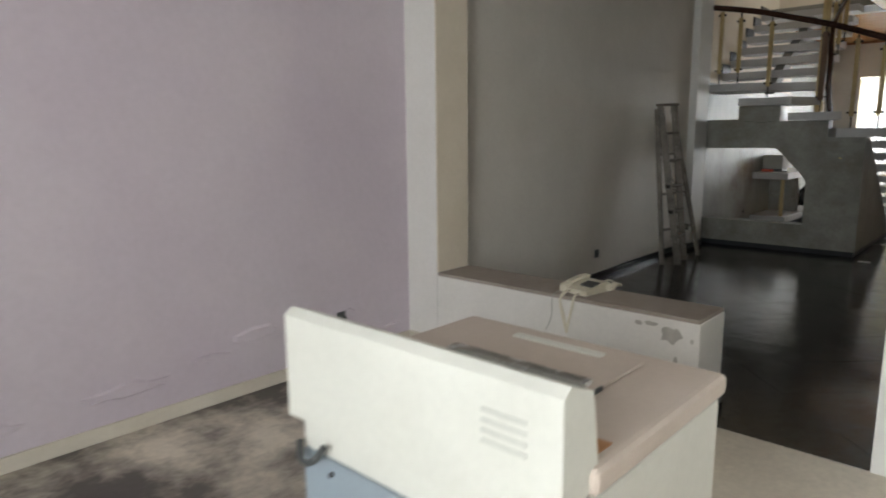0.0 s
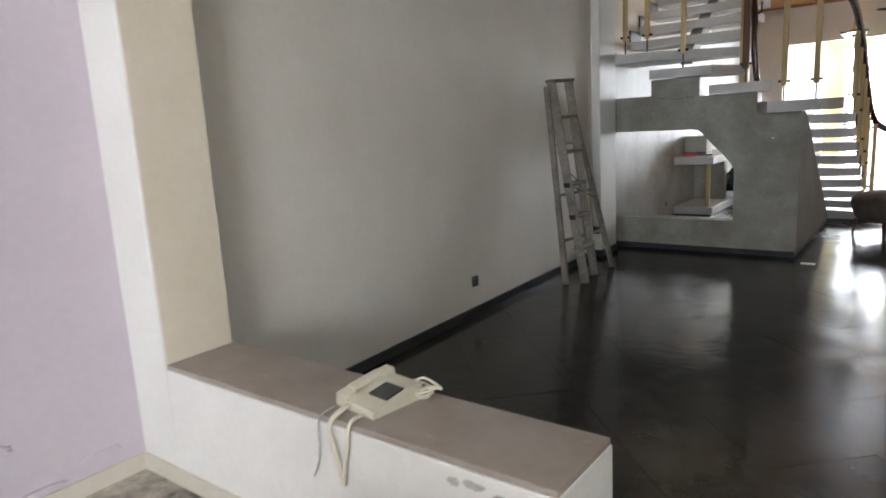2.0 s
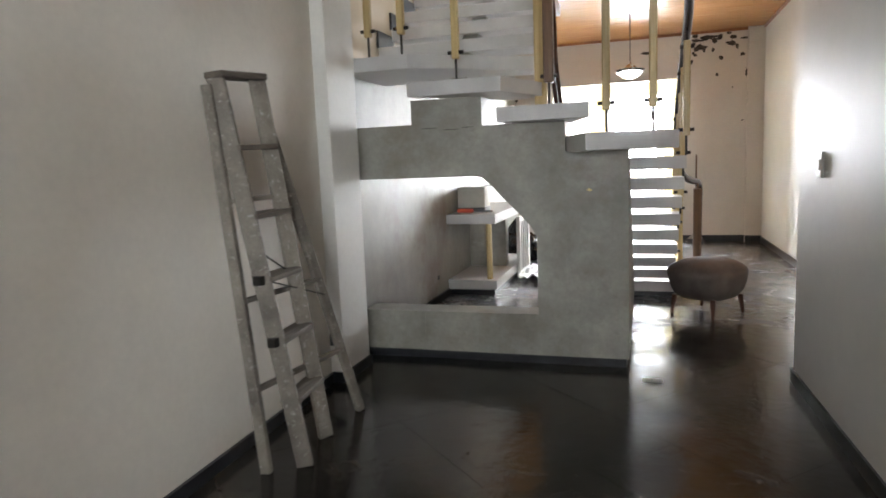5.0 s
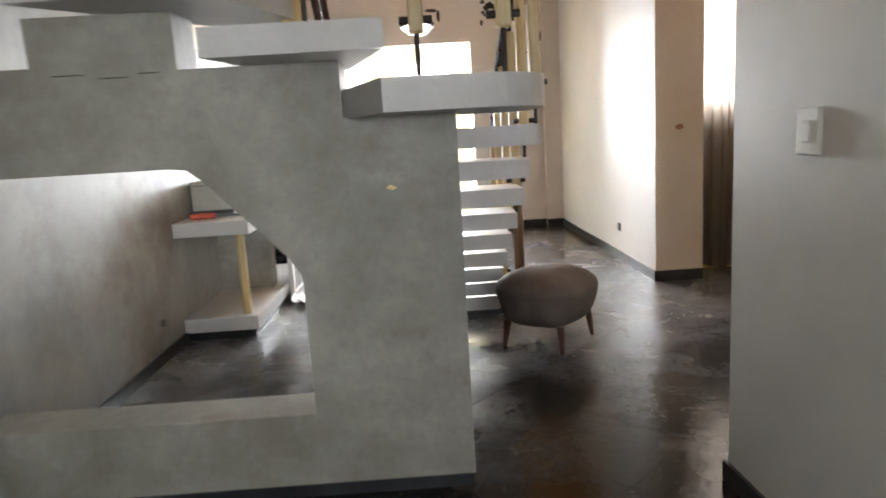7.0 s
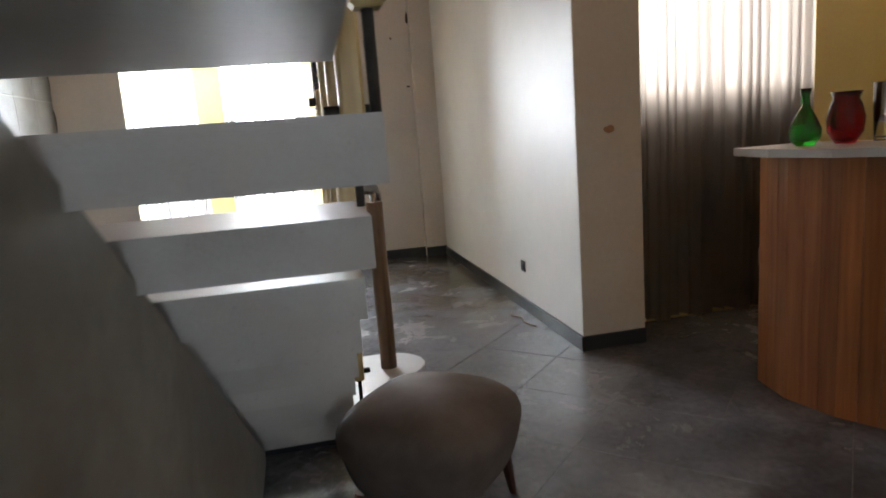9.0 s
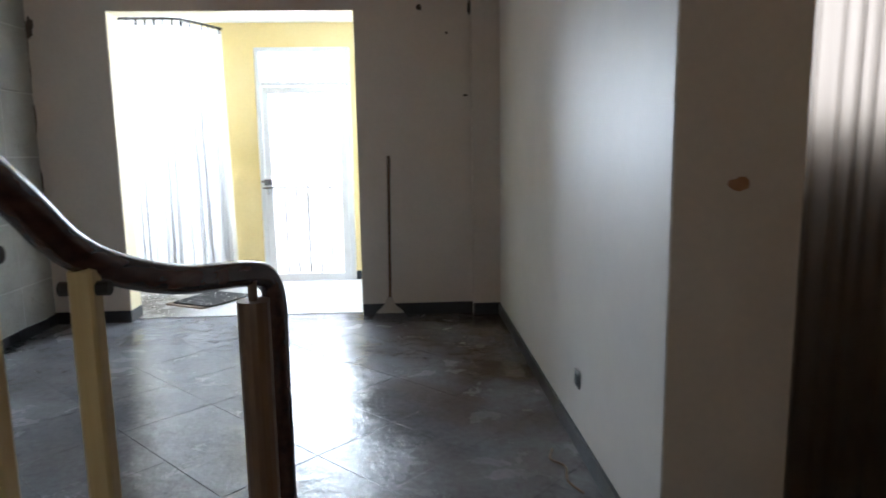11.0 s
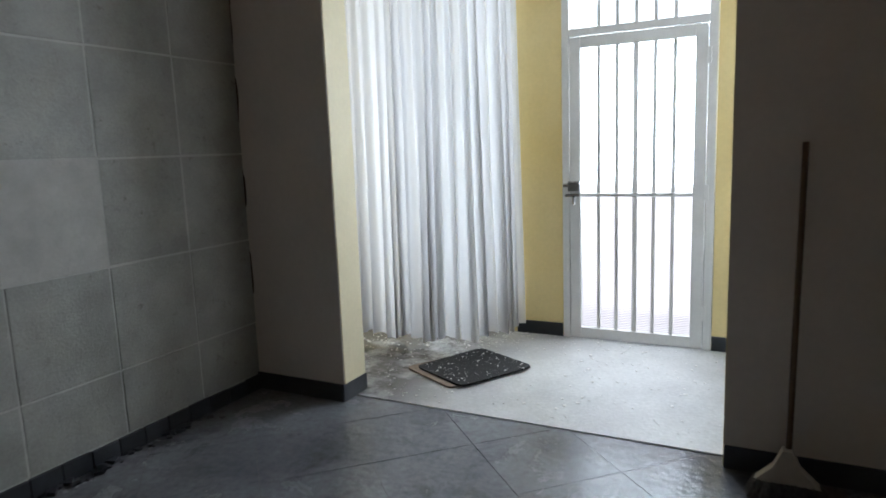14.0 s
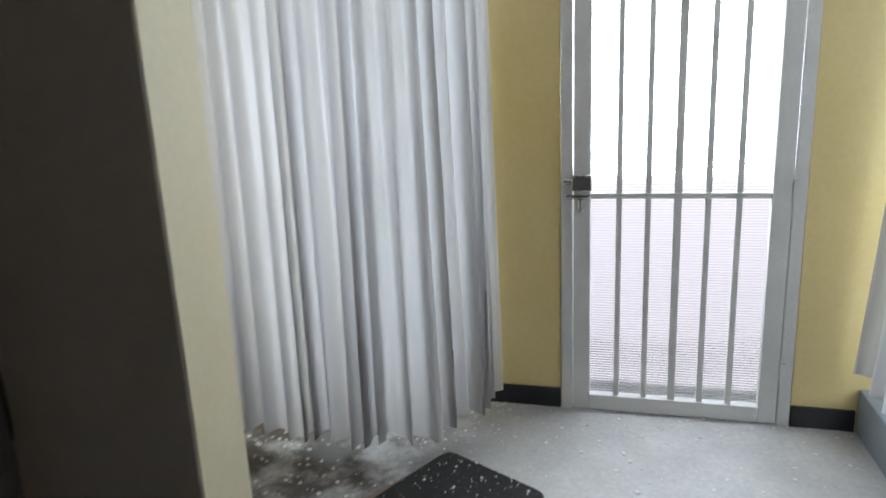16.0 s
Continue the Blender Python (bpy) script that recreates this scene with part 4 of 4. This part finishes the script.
    rnd = random.Random(4)
    for k in range(150):
        x, y = rnd.uniform(-0.33, -0.1), rnd.uniform(14.63, 14.71)
        bars(b, (x, y, 0.06), (x + (x + 0.215) * 0.25 + rnd.uniform(-0.012, 0.012), y + rnd.uniform(-0.04, 0.01), 0.001), 0.006)
    part("bristles", b, MOP, t)


def rubbish_bag():
    t = thing("rubbish_bag", (-2.62, 12.75, 0), "crumpled glossy black rubbish bag on the floor", "bag")
    b = bmesh.new()
    bmesh.ops.create_icosphere(b, subdivisions=6, radius=1)
    at = Vector((-2.63, 12.76, 0))
    for v in b.verts:
        p = v.co.copy()
        q = Vector((p.x, p.y, p.z * 2.4))
        rg = 1.03 - abs(noise.noise(p * 2.3)) * 0.3 - abs(noise.noise(q * 4.2 + Vector((5, 2, 1)))) * 0.16 - abs(noise.noise(q * 8)) * 0.06 - abs(noise.noise(q * 17)) * 0.01
        v.co = Vector((p.x * 0.36 * rg, p.y * 0.34 * rg, max(p.z * 0.25 * rg, -0.17) + 0.17)) + at
    part("sack", b, BLACK_BAG, t, smooth=True)
    # the loose mouth of the bag stands up as a folded, pointed flap
    b = bmesh.new()
    bmesh.ops.create_cone(b, cap_ends=False, segments=28, radius1=0.2, radius2=0.012, depth=0.34)
    bmesh.ops.subdivide_edges(b, edges=b.edges, cuts=3, use_grid_fill=True)
    for v in b.verts:
        h = (v.co.z + 0.17) / 0.34
        a = math.atan2(v.co.y, v.co.x)
        k = 1 + 0.18 * math.sin(5 * a + 3 * h) + 0.1 * math.sin(11 * a)
        v.co = Vector((v.co.x * k - 0.05 + 0.07 * h * h, v.co.y * k * 0.45 + 0.02, 0.3 + 0.32 * h + 0.02 * noise.noise(v.co * 9))) + at
    part("tied_corner", b, BLACK_BAG, t, smooth=True)


def shelf_unit():
    t = thing("concrete_shelf", (-2.7, 10.4, 0), "concrete shelf unit under the stairs with a wooden post", "shelf")
    boxes("plinth", DARKBASE, (-2.94, 10.36, 0, -2.44, 12.3, 0.06), parent=t)
    boxes("lower_slab", TERRAZZO, (-2.94, 10.33, 0.06, -2.41, 12.3, 0.16), parent=t, bev=0.006)
    boxes("upper_slab", TERRAZZO, (-2.94, 10.33, 0.74, -2.41, 12.3, 0.84), parent=t, bev=0.006)
    boxes("back_wall", CONCRETE, (-2.94, 11.25, 0.16, -2.5, 11.4, 0.74), parent=t)
    b = bmesh.new()
    rod(b, (-2.5, 10.42, 0.16), (-2.5, 10.42, 0.74), 0.03, seg=14)
    part("post", b, BAL_WOOD, t, "pale wooden post")
    bx = thing("box", (-2.75, 10.8, 0.84), "grey cardboard box on the concrete shelf", "box")
    boxes("carton", BOXGREY, (-2.9, 10.7, 0.885, -2.6, 10.95, 1.1), parent=bx, bev=0.006)
    boxes("flap", DARKPLASTIC, (-2.9, 10.69, 0.84, -2.6, 10.96, 0.885), parent=bx)
    rd = thing("tool", (-2.78, 10.55, 0.84), "red and black plastic hand tool", "tool")
    b = bmesh.new()
    bars(b, (-2.86, 10.52, 0.865), (-2.7, 10.58, 0.86), 0.05, 0.04)
    bevel(b, 0.01, 2)
    part("handle", b, RED, rd)
    b = bmesh.new()
    bars(b, (-2.7, 10.58, 0.86), (-2.5, 10.62, 0.85), 0.03, 0.018)
    part("blade", b, DARKPLASTIC, rd)
    # white lattice panel standing on the lower slab
    pn = thing("lattice_panel", (-2.43, 11.7, 0.16), "white framed panel with dark lattice leaning on the shelf", "panel")
    boxes("frame", DOOR_PAINT, (-2.40, 11.4, 0.0, -2.36, 11.46, 0.72), (-2.40, 12.0, 0.0, -2.36, 12.06, 0.72), (-2.40, 11.46, 0.66, -2.36, 12.0, 0.72), (-2.40, 11.46, 0.0, -2.36, 12.0, 0.06), parent=pn, bev=0.004)
    boxes("dark_pane", DARKPLASTIC, (-2.395, 11.46, 0.06, -2.385, 12.0, 0.66), parent=pn)
    for k in range(1, 4):
        boxes("lattice_bar", DOOR_PAINT, (-2.385, 11.46 + 0.135 * k - 0.008, 0.06, -2.37, 11.46 + 0.135 * k + 0.008, 0.66), parent=pn)
    sh = thing("plastic_sheet", (-2.1, 11.4, 0), "crumpled white plastic sheet on the floor", "plastic sheet")
    b = bmesh.new()
    bmesh.ops.create_grid(b, x_segments=18, y_segments=14, size=0.5)
    for v in b.verts:
        p = v.co
        v.co = Vector((-2.12 + p.x * 0.45, 11.6 + p.y * 0.9, 0.02 + 0.09 * abs(noise.noise(p * 4)) + 0.05 * abs(noise.noise(p * 9))))
    bmesh.ops.solidify(b, geom=b.faces, thickness=0.004)
    part("sheet", b, PAPER, sh)


def bar_counter():
    t = thing("bar_counter", (1.7, 9.9, 0), "varnished wooden bar counter with vertical boards and stone top", "counter")
    front = [(1.32, 10.45), (1.28, 10.22), (1.33, 9.98), (1.45, 9.76), (1.63, 9.58), (1.86, 9.46), (2.1, 9.42)]
    for a, c in zip(front, front[1:]):
        for k in range(3):
            p = Vector((*a, 0)).lerp(Vector((*c, 0)), k / 3)
            q = Vector((*a, 0)).lerp(Vector((*c, 0)), (k + 0.97) / 3)
            nrm = Vector((-(q - p).y, (q - p).x, 0)).normalized() * 0.02
            b = bmesh.new()
            prism(b, [(p.x, p.y), (q.x, q.y), (q.x + nrm.x, q.y + nrm.y), (p.x + nrm.x, p.y + nrm.y)], 0.0, 1.12)
            part("board", b, BAR_WOOD, t)
    b = bmesh.new()
    prism(b, [(1.2, 10.48), (1.16, 10.2), (1.22, 9.92), (1.36, 9.67), (1.57, 9.47), (1.84, 9.34), (2.12, 9.3), (2.12, 9.75), (1.75, 9.95), (1.62, 10.48)], 1.12, 1.155)
    bevel(b, 0.008, 2)
    part("counter_top", b, TERRAZZO, t, "grey stone counter top")
    v = thing("green_vase", (1.4, 10.25, 1.155), "slender green glass vase on the bar counter", "vase")
    b = bmesh.new()
    lathe(b, [(0.035, 0), (0.062, 0.03), (0.066, 0.07), (0.045, 0.12), (0.02, 0.17), (0.016, 0.21), (0.026, 0.245), (0.022, 0.245), (0.012, 0.2), (0.04, 0.11), (0.05, 0.03)], (1.36, 10.22, 1.155))
    part("glass_body", b, GREEN_GLASS, v, smooth=True)
    v = thing("red_vase", (1.52, 10.2, 1.155), "round red glass vase on the bar counter", "vase")
    b = bmesh.new()
    lathe(b, [(0.04, 0), (0.07, 0.05), (0.075, 0.11), (0.06, 0.17), (0.05, 0.19), (0.062, 0.22), (0.055, 0.22), (0.045, 0.19), (0.065, 0.1), (0.05, 0.02)], (1.52, 10.17, 1.155))
    part("glass_body", b, RED_GLASS, v, smooth=True)
    v = thing("drinking_glass", (1.72, 10.15, 1.155), "tall clear drinking glass on the bar counter", "glass")
    b = bmesh.new()
    lathe(b, [(0.03, 0), (0.036, 0.14), (0.04, 0.25), (0.036, 0.25), (0.028, 0.02)], (1.68, 10.14, 1.155))
    part("glass_body", b, CLEAR, v, smooth=True)


def door_mats():
    for i, (pts, z, mt, lab) in enumerate((([(-2.36, 15.43), (-1.93, 15.2), (-1.64, 15.68), (-2.06, 15.9)], 0.0, MATEDGE, "brown backed mat under the black mat"),
                                           ([(-2.29, 15.44), (-1.87, 15.22), (-1.6, 15.7), (-2.05, 15.93)], 0.012, MAT, "black rubber door mat speckled with paint flakes"))):
        b = bmesh.new()
        c = Vector((sum(p[0] for p in pts) / 4, sum(p[1] for p in pts) / 4, 0))
        poly = []
        for k in range(4):
            p, a, n = Vector((*pts[k], 0)), Vector((*pts[k - 1], 0)), Vector((*pts[(k + 1) % 4], 0))
            for w in (0.0, 0.5, 1.0):
                u, v = p.lerp(a, 0.09), p.lerp(n, 0.09)
                q = u.lerp(p, w).lerp(p.lerp(v, w), w)
                poly.append((q.x, q.y))
        prism(b, poly, z + 0.004, z + 0.016)
        tagged(part("door_mat", b, mt), lab, "door mat")


def socket(name, m, label, plate=True, hole=True):
    t = thing(name, m.translation, label, "socket")
    if plate:
        b = bmesh.new()
        box(b, -0.04, -0.008, -0.04, 0.04, 0.0, 0.04, m)
        bevel(b, 0.003, 1)
        part("plate", b, SWITCH if not hole else DARKPLASTIC, t)
    b = bmesh.new()
    box(b, -0.022, -0.014, -0.02, 0.022, -0.008, 0.02, m)
    part("insert", b, DARKPLASTIC, t)


def pendant_lamp():
    t = thing("pendant_lamp", (-1.15, 13.0, CEIL), "glass bowl pendant lamp hanging from the timber ceiling", "lamp")
    b = bmesh.new()
    rod(b, (-1.15, 13.0, 2.55), (-1.15, 13.0, CEIL), 0.006)
    part("cord", b, IRON, t)
    b = bmesh.new()
    lathe(b, [(0.02, 0), (0.08, 0.01), (0.085, 0.05), (0.03, 0.09), (0.01, 0.12)], (-1.15, 13.0, 2.47))
    part("fitting", b, STEEL, t, smooth=True)
    b = bmesh.new()
    lathe(b, [(0.02, -0.09), (0.1, -0.07), (0.17, -0.01), (0.19, 0.03), (0.182, 0.03), (0.16, -0.005), (0.09, -0.06), (0.02, -0.08)], (-1.15, 13.0, 2.46), 24)
    part("glass_bowl", b, LAMPGLASS, t, smooth=True)


washer()
telephone()
ladder()
ottoman()
broom()
rubbish_bag()
shelf_unit()
bar_counter()
door_mats()
pendant_lamp()
RZ = Matrix.Rotation
socket("wall_socket", Matrix.Translation((-2.797, 5.2, 0.265)) @ RZ(radians(90), 4, "Z"), "dark broken wall socket in the off-white wall")
socket("wall_socket", Matrix.Translation((-2.84, 7.55, 0.28)), "dark wall socket low on the pilaster")
socket("wall_socket", Matrix.Translation((0.73, 12.2, 0.33)) @ RZ(radians(-90), 4, "Z"), "dark open socket box in the white wall")
socket("wall_socket", Matrix.Translation((-2.81, 1.92, 0.3)) @ RZ(radians(90), 4, "Z"), "broken socket hole in the lilac wall")
socket("wall_socket", Matrix.Translation((-2.92, 9.95, 0.25)) @ RZ(radians(90), 4, "Z"), "dark socket on the concrete wall", plate=False)
sw = thing("light_switch", (-0.13, 7.65, 1.28), "white two-gang light switch on the corridor wall", "switch")
b = bmesh.new()
box(b, -0.124, 7.6, 1.215, -0.105, 7.7, 1.345)
bevel(b, 0.004, 2)
part("plate", b, SWITCH, sw)
b = bmesh.new()
box(b, -0.13, 7.63, 1.25, -0.123, 7.67, 1.31)
bevel(b, 0.003, 1)
part("rocker", b, SWITCH, sw)


# ragged patches of peeled paint and mould, dark corner lines, thin chips on the wall face
def patch(name, m, w, h, material, label, seed, n=18, lift=0.0025):
    rnd = random.Random(seed)
    b = bmesh.new()
    ring = []
    for k in range(n):
        a = 2 * math.pi * k / n
        r = rnd.uniform(0.6, 1.05)
        ring.append((w / 2 * r * math.cos(a), h / 2 * r * math.sin(a)))
    lo, hi = [b.verts.new(m @ Vector((x, -0.0004, z))) for x, z in ring], [b.verts.new(m @ Vector((x * (0.97 if lift < 0.005 else 0.85), -lift, z * (0.97 if lift < 0.005 else 0.7)))) for x, z in ring]
    for i in range(n):
        b.faces.new((lo[i], lo[(i + 1) % n], hi[(i + 1) % n], hi[i]))
    b.faces.new(hi)
    return tagged(part(name, b, material), label, "wall patch", "wall patches", "structure")


HW = Matrix.Translation((0, 2.54, 0))
for i, (x, z, w, h) in enumerate(((-0.87, 0.43, 0.13, 0.1), (-0.98, 0.475, 0.1, 0.03), (-1.05, 0.47, 0.05, 0.03), (-0.76, 0.42, 0.02, 0.035), (-0.84, 0.3, 0.025, 0.06), (-0.9, 0.2, 0.06, 0.05), (-0.85, 0.13, 0.05, 0.06))):
    patch("trim_peeled_patch", HW @ Matrix.Translation((x, 0, z)), w, h, PLASTER, "peeled grey plaster patch on the half wall", 20 + i)
LW = Matrix.Translation((-2.81, 0, 0)) @ RZ(radians(90), 4, "Z")
for i, (y, z, w, h) in enumerate(((0.55, 0.22, 0.5, 0.09), (1.3, 0.34, 0.36, 0.1), (1.0, 0.27, 0.3, 0.05), (1.98, 0.32, 0.12, 0.07), (2.35, 0.15, 0.2, 0.05), (2.1, 0.1, 0.25, 0.04), (-0.1, 0.2, 0.4, 0.08))):
    patch("trim_flaked_patch", LW @ Matrix.Translation((y, 0, z)), w, h, LILAC, "flaking lilac paint blister", 40 + i, lift=0.012)
EW = Matrix.Translation((0, 14.83, 0))
rnd = random.Random(9)
for i in range(30):
    x, z = rnd.uniform(-0.3, 0.46), CEIL - 0.05 - abs(rnd.gauss(0, 0.2))
    patch("trim_mould_patch", EW @ Matrix.Translation((x, 0, z)), rnd.uniform(0.04, 0.15), rnd.uniform(0.03, 0.11), MOULD_AND_LINE, "black mould patch under the ceiling", 70 + i, 14)
for i, (x, z, w, h) in enumerate(((-0.95, 2.95, 0.2, 0.05), (-0.85, 2.88, 0.06, 0.16), (0.08, 2.55, 0.05, 0.06), (0.49, 2.55, 0.04, 0.16), (0.45, 1.85, 0.05, 0.02), (0.3, 2.35, 0.025, 0.03))):
    patch("trim_mould_patch", EW @ Matrix.Translation((x, 0, z)), w, h, MOULD_AND_LINE, "black mould patch on the entrance wall", 120 + i, 14)
# narrow dark strips stacked down the west corner
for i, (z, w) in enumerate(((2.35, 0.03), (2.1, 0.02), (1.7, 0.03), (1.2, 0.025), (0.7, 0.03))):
    patch("trim_mould_patch", EW @ Matrix.Translation((-3.03, 0, z)), w, 0.3, MOULD_AND_LINE, "narrow dark line in the wall corner", 140 + i, 14)
patch("trim_mould_patch", EW @ Matrix.Translation((-3.0, 0, 2.42)), 0.07, 0.2, MOULD_AND_LINE, "dark hole in the wall corner", 150, 14)
patch("trim_stain", Matrix.Translation((0.93, 11.194, 1.28)), 0.07, 0.05, RUST, "small brown stain on the wall end", 151, 12)
patch("trim_stain", Matrix.Translation((-1.3, 8.15, 1.16)), 0.035, 0.02, YELLOW, "small yellow paint dab on the concrete", 152, 12)

# flakes of paint and grit on the vestibule floor
rnd = random.Random(5)
b = bmesh.new()
for k in range(760):
    x = rnd.uniform(-3.0, -0.4)
    y = 15.0 + 1.45 * (1 - rnd.random() ** 2)
    if rnd.random() < 0.45:
        x = rnd.uniform(-3.0, -1.8)
    s = rnd.choice((0.003, 0.004, 0.005, 0.006, 0.008, 0.012))
    a = rnd.uniform(0, 6.28)
    prism(b, [(x + s * math.cos(a + q) * rnd.uniform(0.6, 1.2), y + s * math.sin(a + q) * rnd.uniform(0.6, 1.2)) for q in (0, 1.6, 3.1, 4.7)], 0.004, 0.007)
for k in range(90):
    p = Vector((-2.29, 15.44)).lerp(Vector((-1.87, 15.22)), rnd.random()) + (Vector((-1.6, 15.7)) - Vector((-1.87, 15.22))) * rnd.random()
    s, a = rnd.choice((0.002, 0.003, 0.003, 0.004, 0.007)), rnd.uniform(0, 6.28)
    prism(b, [(p.x + s * math.cos(a + q), p.y + s * math.sin(a + q)) for q in (0, 1.6, 3.1, 4.7)], 0.027, 0.0295)
tagged(part("paint_flakes", b, DEBRIS), "scattered pale paint flakes on the floor", "debris", kind="stuff")
b = bmesh.new()
tube(b, [(0.64, 11.75, 0.01), (0.6, 11.85, 0.012), (0.62, 11.98, 0.01), (0.57, 12.05, 0.012), (0.6, 12.15, 0.01)], 0.006, 6)
tagged(part("loose_wire", b, BROWN_WOOD), "short loose brown wire on the floor", "wire")
# cracks along broken joints of the living room floor
for a, c, w in (((-2.16, 13.3), (-1.83, 12.95), 0.005), ((-1.83, 12.95), (-1.94, 12.79), 0.006), ((-1.74, 13.68), (-1.51, 13.95), 0.005)):
    b = bmesh.new()
    p, q = Vector((*a, 0)), Vector((*c, 0))
    side = Vector((-(q - p).y, (q - p).x, 0)).normalized() * w
    u, v = p.lerp(q, 0.35), p.lerp(q, 0.7)
    prism(b, [(p.x, p.y), (u.x - side.x, u.y - side.y), (v.x - side.x * 0.6, v.y - side.y * 0.6), (q.x, q.y), (v.x + side.x, v.y + side.y), (u.x + side.x * 0.5, u.y + side.y * 0.5)], 0.0008, 0.0022)
    tagged(part("trim_floor_crack", b, DARKBASE), "dark open crack between the floor tiles", "crack", kind="structure")
# broken chips of skirting and plaster fallen along the panel wall
rnd = random.Random(31)
b = bmesh.new()
for k in range(120):
    x, y = -3.01 + abs(rnd.gauss(0, 0.035)), rnd.uniform(12.1, 14.4)
    sz, a = rnd.choice((0.006, 0.01, 0.014, 0.022, 0.035)), rnd.uniform(0, 6.28)
    prism(b, [(x + sz * math.cos(a + g) * rnd.uniform(0.5, 1.1), y + sz * math.sin(a + g) * rnd.uniform(0.5, 1.1)) for g in (0, 1.4, 2.9, 4.4)], 0.001, 0.003 + sz * 0.4)
tagged(part("broken_chips", b, DARKBASE), "dark broken skirting chips along the wall foot", "debris", kind="stuff")
for i, (x, z, w, h) in enumerate(((-2.35, 1.6, 0.16, 0.006), (-2.2, 1.585, 0.14, 0.006), (-2.08, 1.595, 0.1, 0.006))):
    patch("trim_crack", Matrix.Translation((x, 8.15, z)), w, h, MOULD_AND_LINE, "fine dark crack in the concrete", 160 + i, 10)
structure("trim_joint", CONCRETE, "pale formwork joint lines in the concrete wall", (-2.445, 8.1485, 0.06, -2.44, 8.15, 0.335), (-1.45, 8.1485, 0.06, -1.446, 8.15, 1.4), (-2.0, 8.1485, 1.205, -1.06, 8.15, 1.209))
structure("trim_floor_chip", DEBRIS, "pale chip of paint on the floor", (-0.98, 7.9, 0.001, -0.86, 7.97, 0.004))

# ---- pieces, last ----
# concrete wall panels, stack bonded
wall_panels = structure("wall_panels", JOINT, "grey concrete panel wall with fine joints", (-3.058, 12.0, 0.0, -3.0298, 14.82, CEIL - 0.01), (-3.058, 12.0, 0.0, -3.04, 12.05, 2.0))
PW, PH = 0.47, 0.497


def panel_mesh(w, h):
    bm = bmesh.new()
    box(bm, -0.012, 0, 0, 0.0, w - 0.008, h - 0.008)
    bevel(bm, 0.002, 1)
    me = bpy.data.meshes.new("panel")
    bm.to_mesh(me)
    bm.free()
    me.materials.append(CONC_TILE)
    return me


me = panel_mesh(PW, PH)
rnd = random.Random(12)
for i in range(6):
    y = 12.05 + PW * i
    for z in (-0.09, 0.407, 0.904, 1.401, 1.898, 2.395, 2.892):
        z0 = max(z, 0.09)
        p = new("panel", me if z >= 0.1 and z < 2.5 else panel_mesh(PW, (z + PH if z < 0.1 else min(z + PH, CEIL)) - z0))
        p.location = (-3.029 + rnd.uniform(-0.001, 0.003), y, z0)
        p.parent = wall_panels
for i in range(20):
    y = 12.05 + 0.14 * i
    boxes("skirting_tile", DARKBASE, (-3.03, y, 0, -3.012, y + 0.132, 0.085 + rnd.uniform(-0.004, 0.004)), parent=wall_panels)

# diagonal floor tiles
floor_tiles = structure("floor_tiles", GROUT, "dark glossy diagonal floor tiles", (-2.79, 2.6, -0.012, -2.78, 2.7, -0.006))


def tile_mesh(poly, material):
    bm = bmesh.new()
    lo, hi = [bm.verts.new((x, y, -0.012)) for x, y in poly], [bm.verts.new((x, y, 0.0)) for x, y in poly]
    n = len(poly)
    for i in range(n):
        bm.faces.new((lo[i], lo[(i + 1) % n], hi[(i + 1) % n], hi[i]))
    bm.faces.new(hi)
    bmesh.ops.recalc_face_normals(bm, faces=bm.faces)
    me = bpy.data.meshes.new("tile")
    bm.to_mesh(me)
    bm.free()
    me.materials.append(material)
    return me


def clip(poly, axis, value, keep_above):
    out = []
    for a, b in zip(poly, poly[1:] + poly[:1]):
        ia, ib = ((a[axis] >= value) == keep_above), ((b[axis] >= value) == keep_above)
        if ia:
            out.append(a)
        if ia != ib:
            s = (value - a[axis]) / (b[axis] - a[axis])
            out.append((a[0] + s * (b[0] - a[0]), a[1] + s * (b[1] - a[1])))
    return out


G = 0.345 - 0.0015
diamond = [(G, 0), (0, G), (-G, 0), (0, -G)]
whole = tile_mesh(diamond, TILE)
rnd = random.Random(21)
for i in range(-22, 12):
    for j in range(-26, 12):
        u, v = 12.4 + 0.69 * (i + 0.5), 15.45 + 0.69 * (j + 0.5)
        cx, cy = (u - v) / 2, (u + v) / 2
        if cy < 2.2 or cy > 15.3 or cx < -3.35 or cx > 3.4 or (cy < 7.6 and cx > 0.35) or (cy > 11.9 and cx > 1.05) or (cy < 11.2 and cx < -3.2):
            continue
        poly = [(cx + x, cy + y) for x, y in diamond]
        cut = cy - G < 2.55 or cy + G > 14.93
        if cut:
            poly = clip(clip(poly, 1, 2.552, True), 1, 14.93, False)
            if len(poly) < 3:
                continue
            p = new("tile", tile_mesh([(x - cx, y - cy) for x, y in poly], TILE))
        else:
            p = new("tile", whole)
        p.location = (cx, cy, rnd.uniform(-0.0008, 0.0006))
        p.rotation_euler = (rnd.uniform(-0.0008, 0.0008), rnd.uniform(-0.0008, 0.0008), 0)
        p.parent = floor_tiles
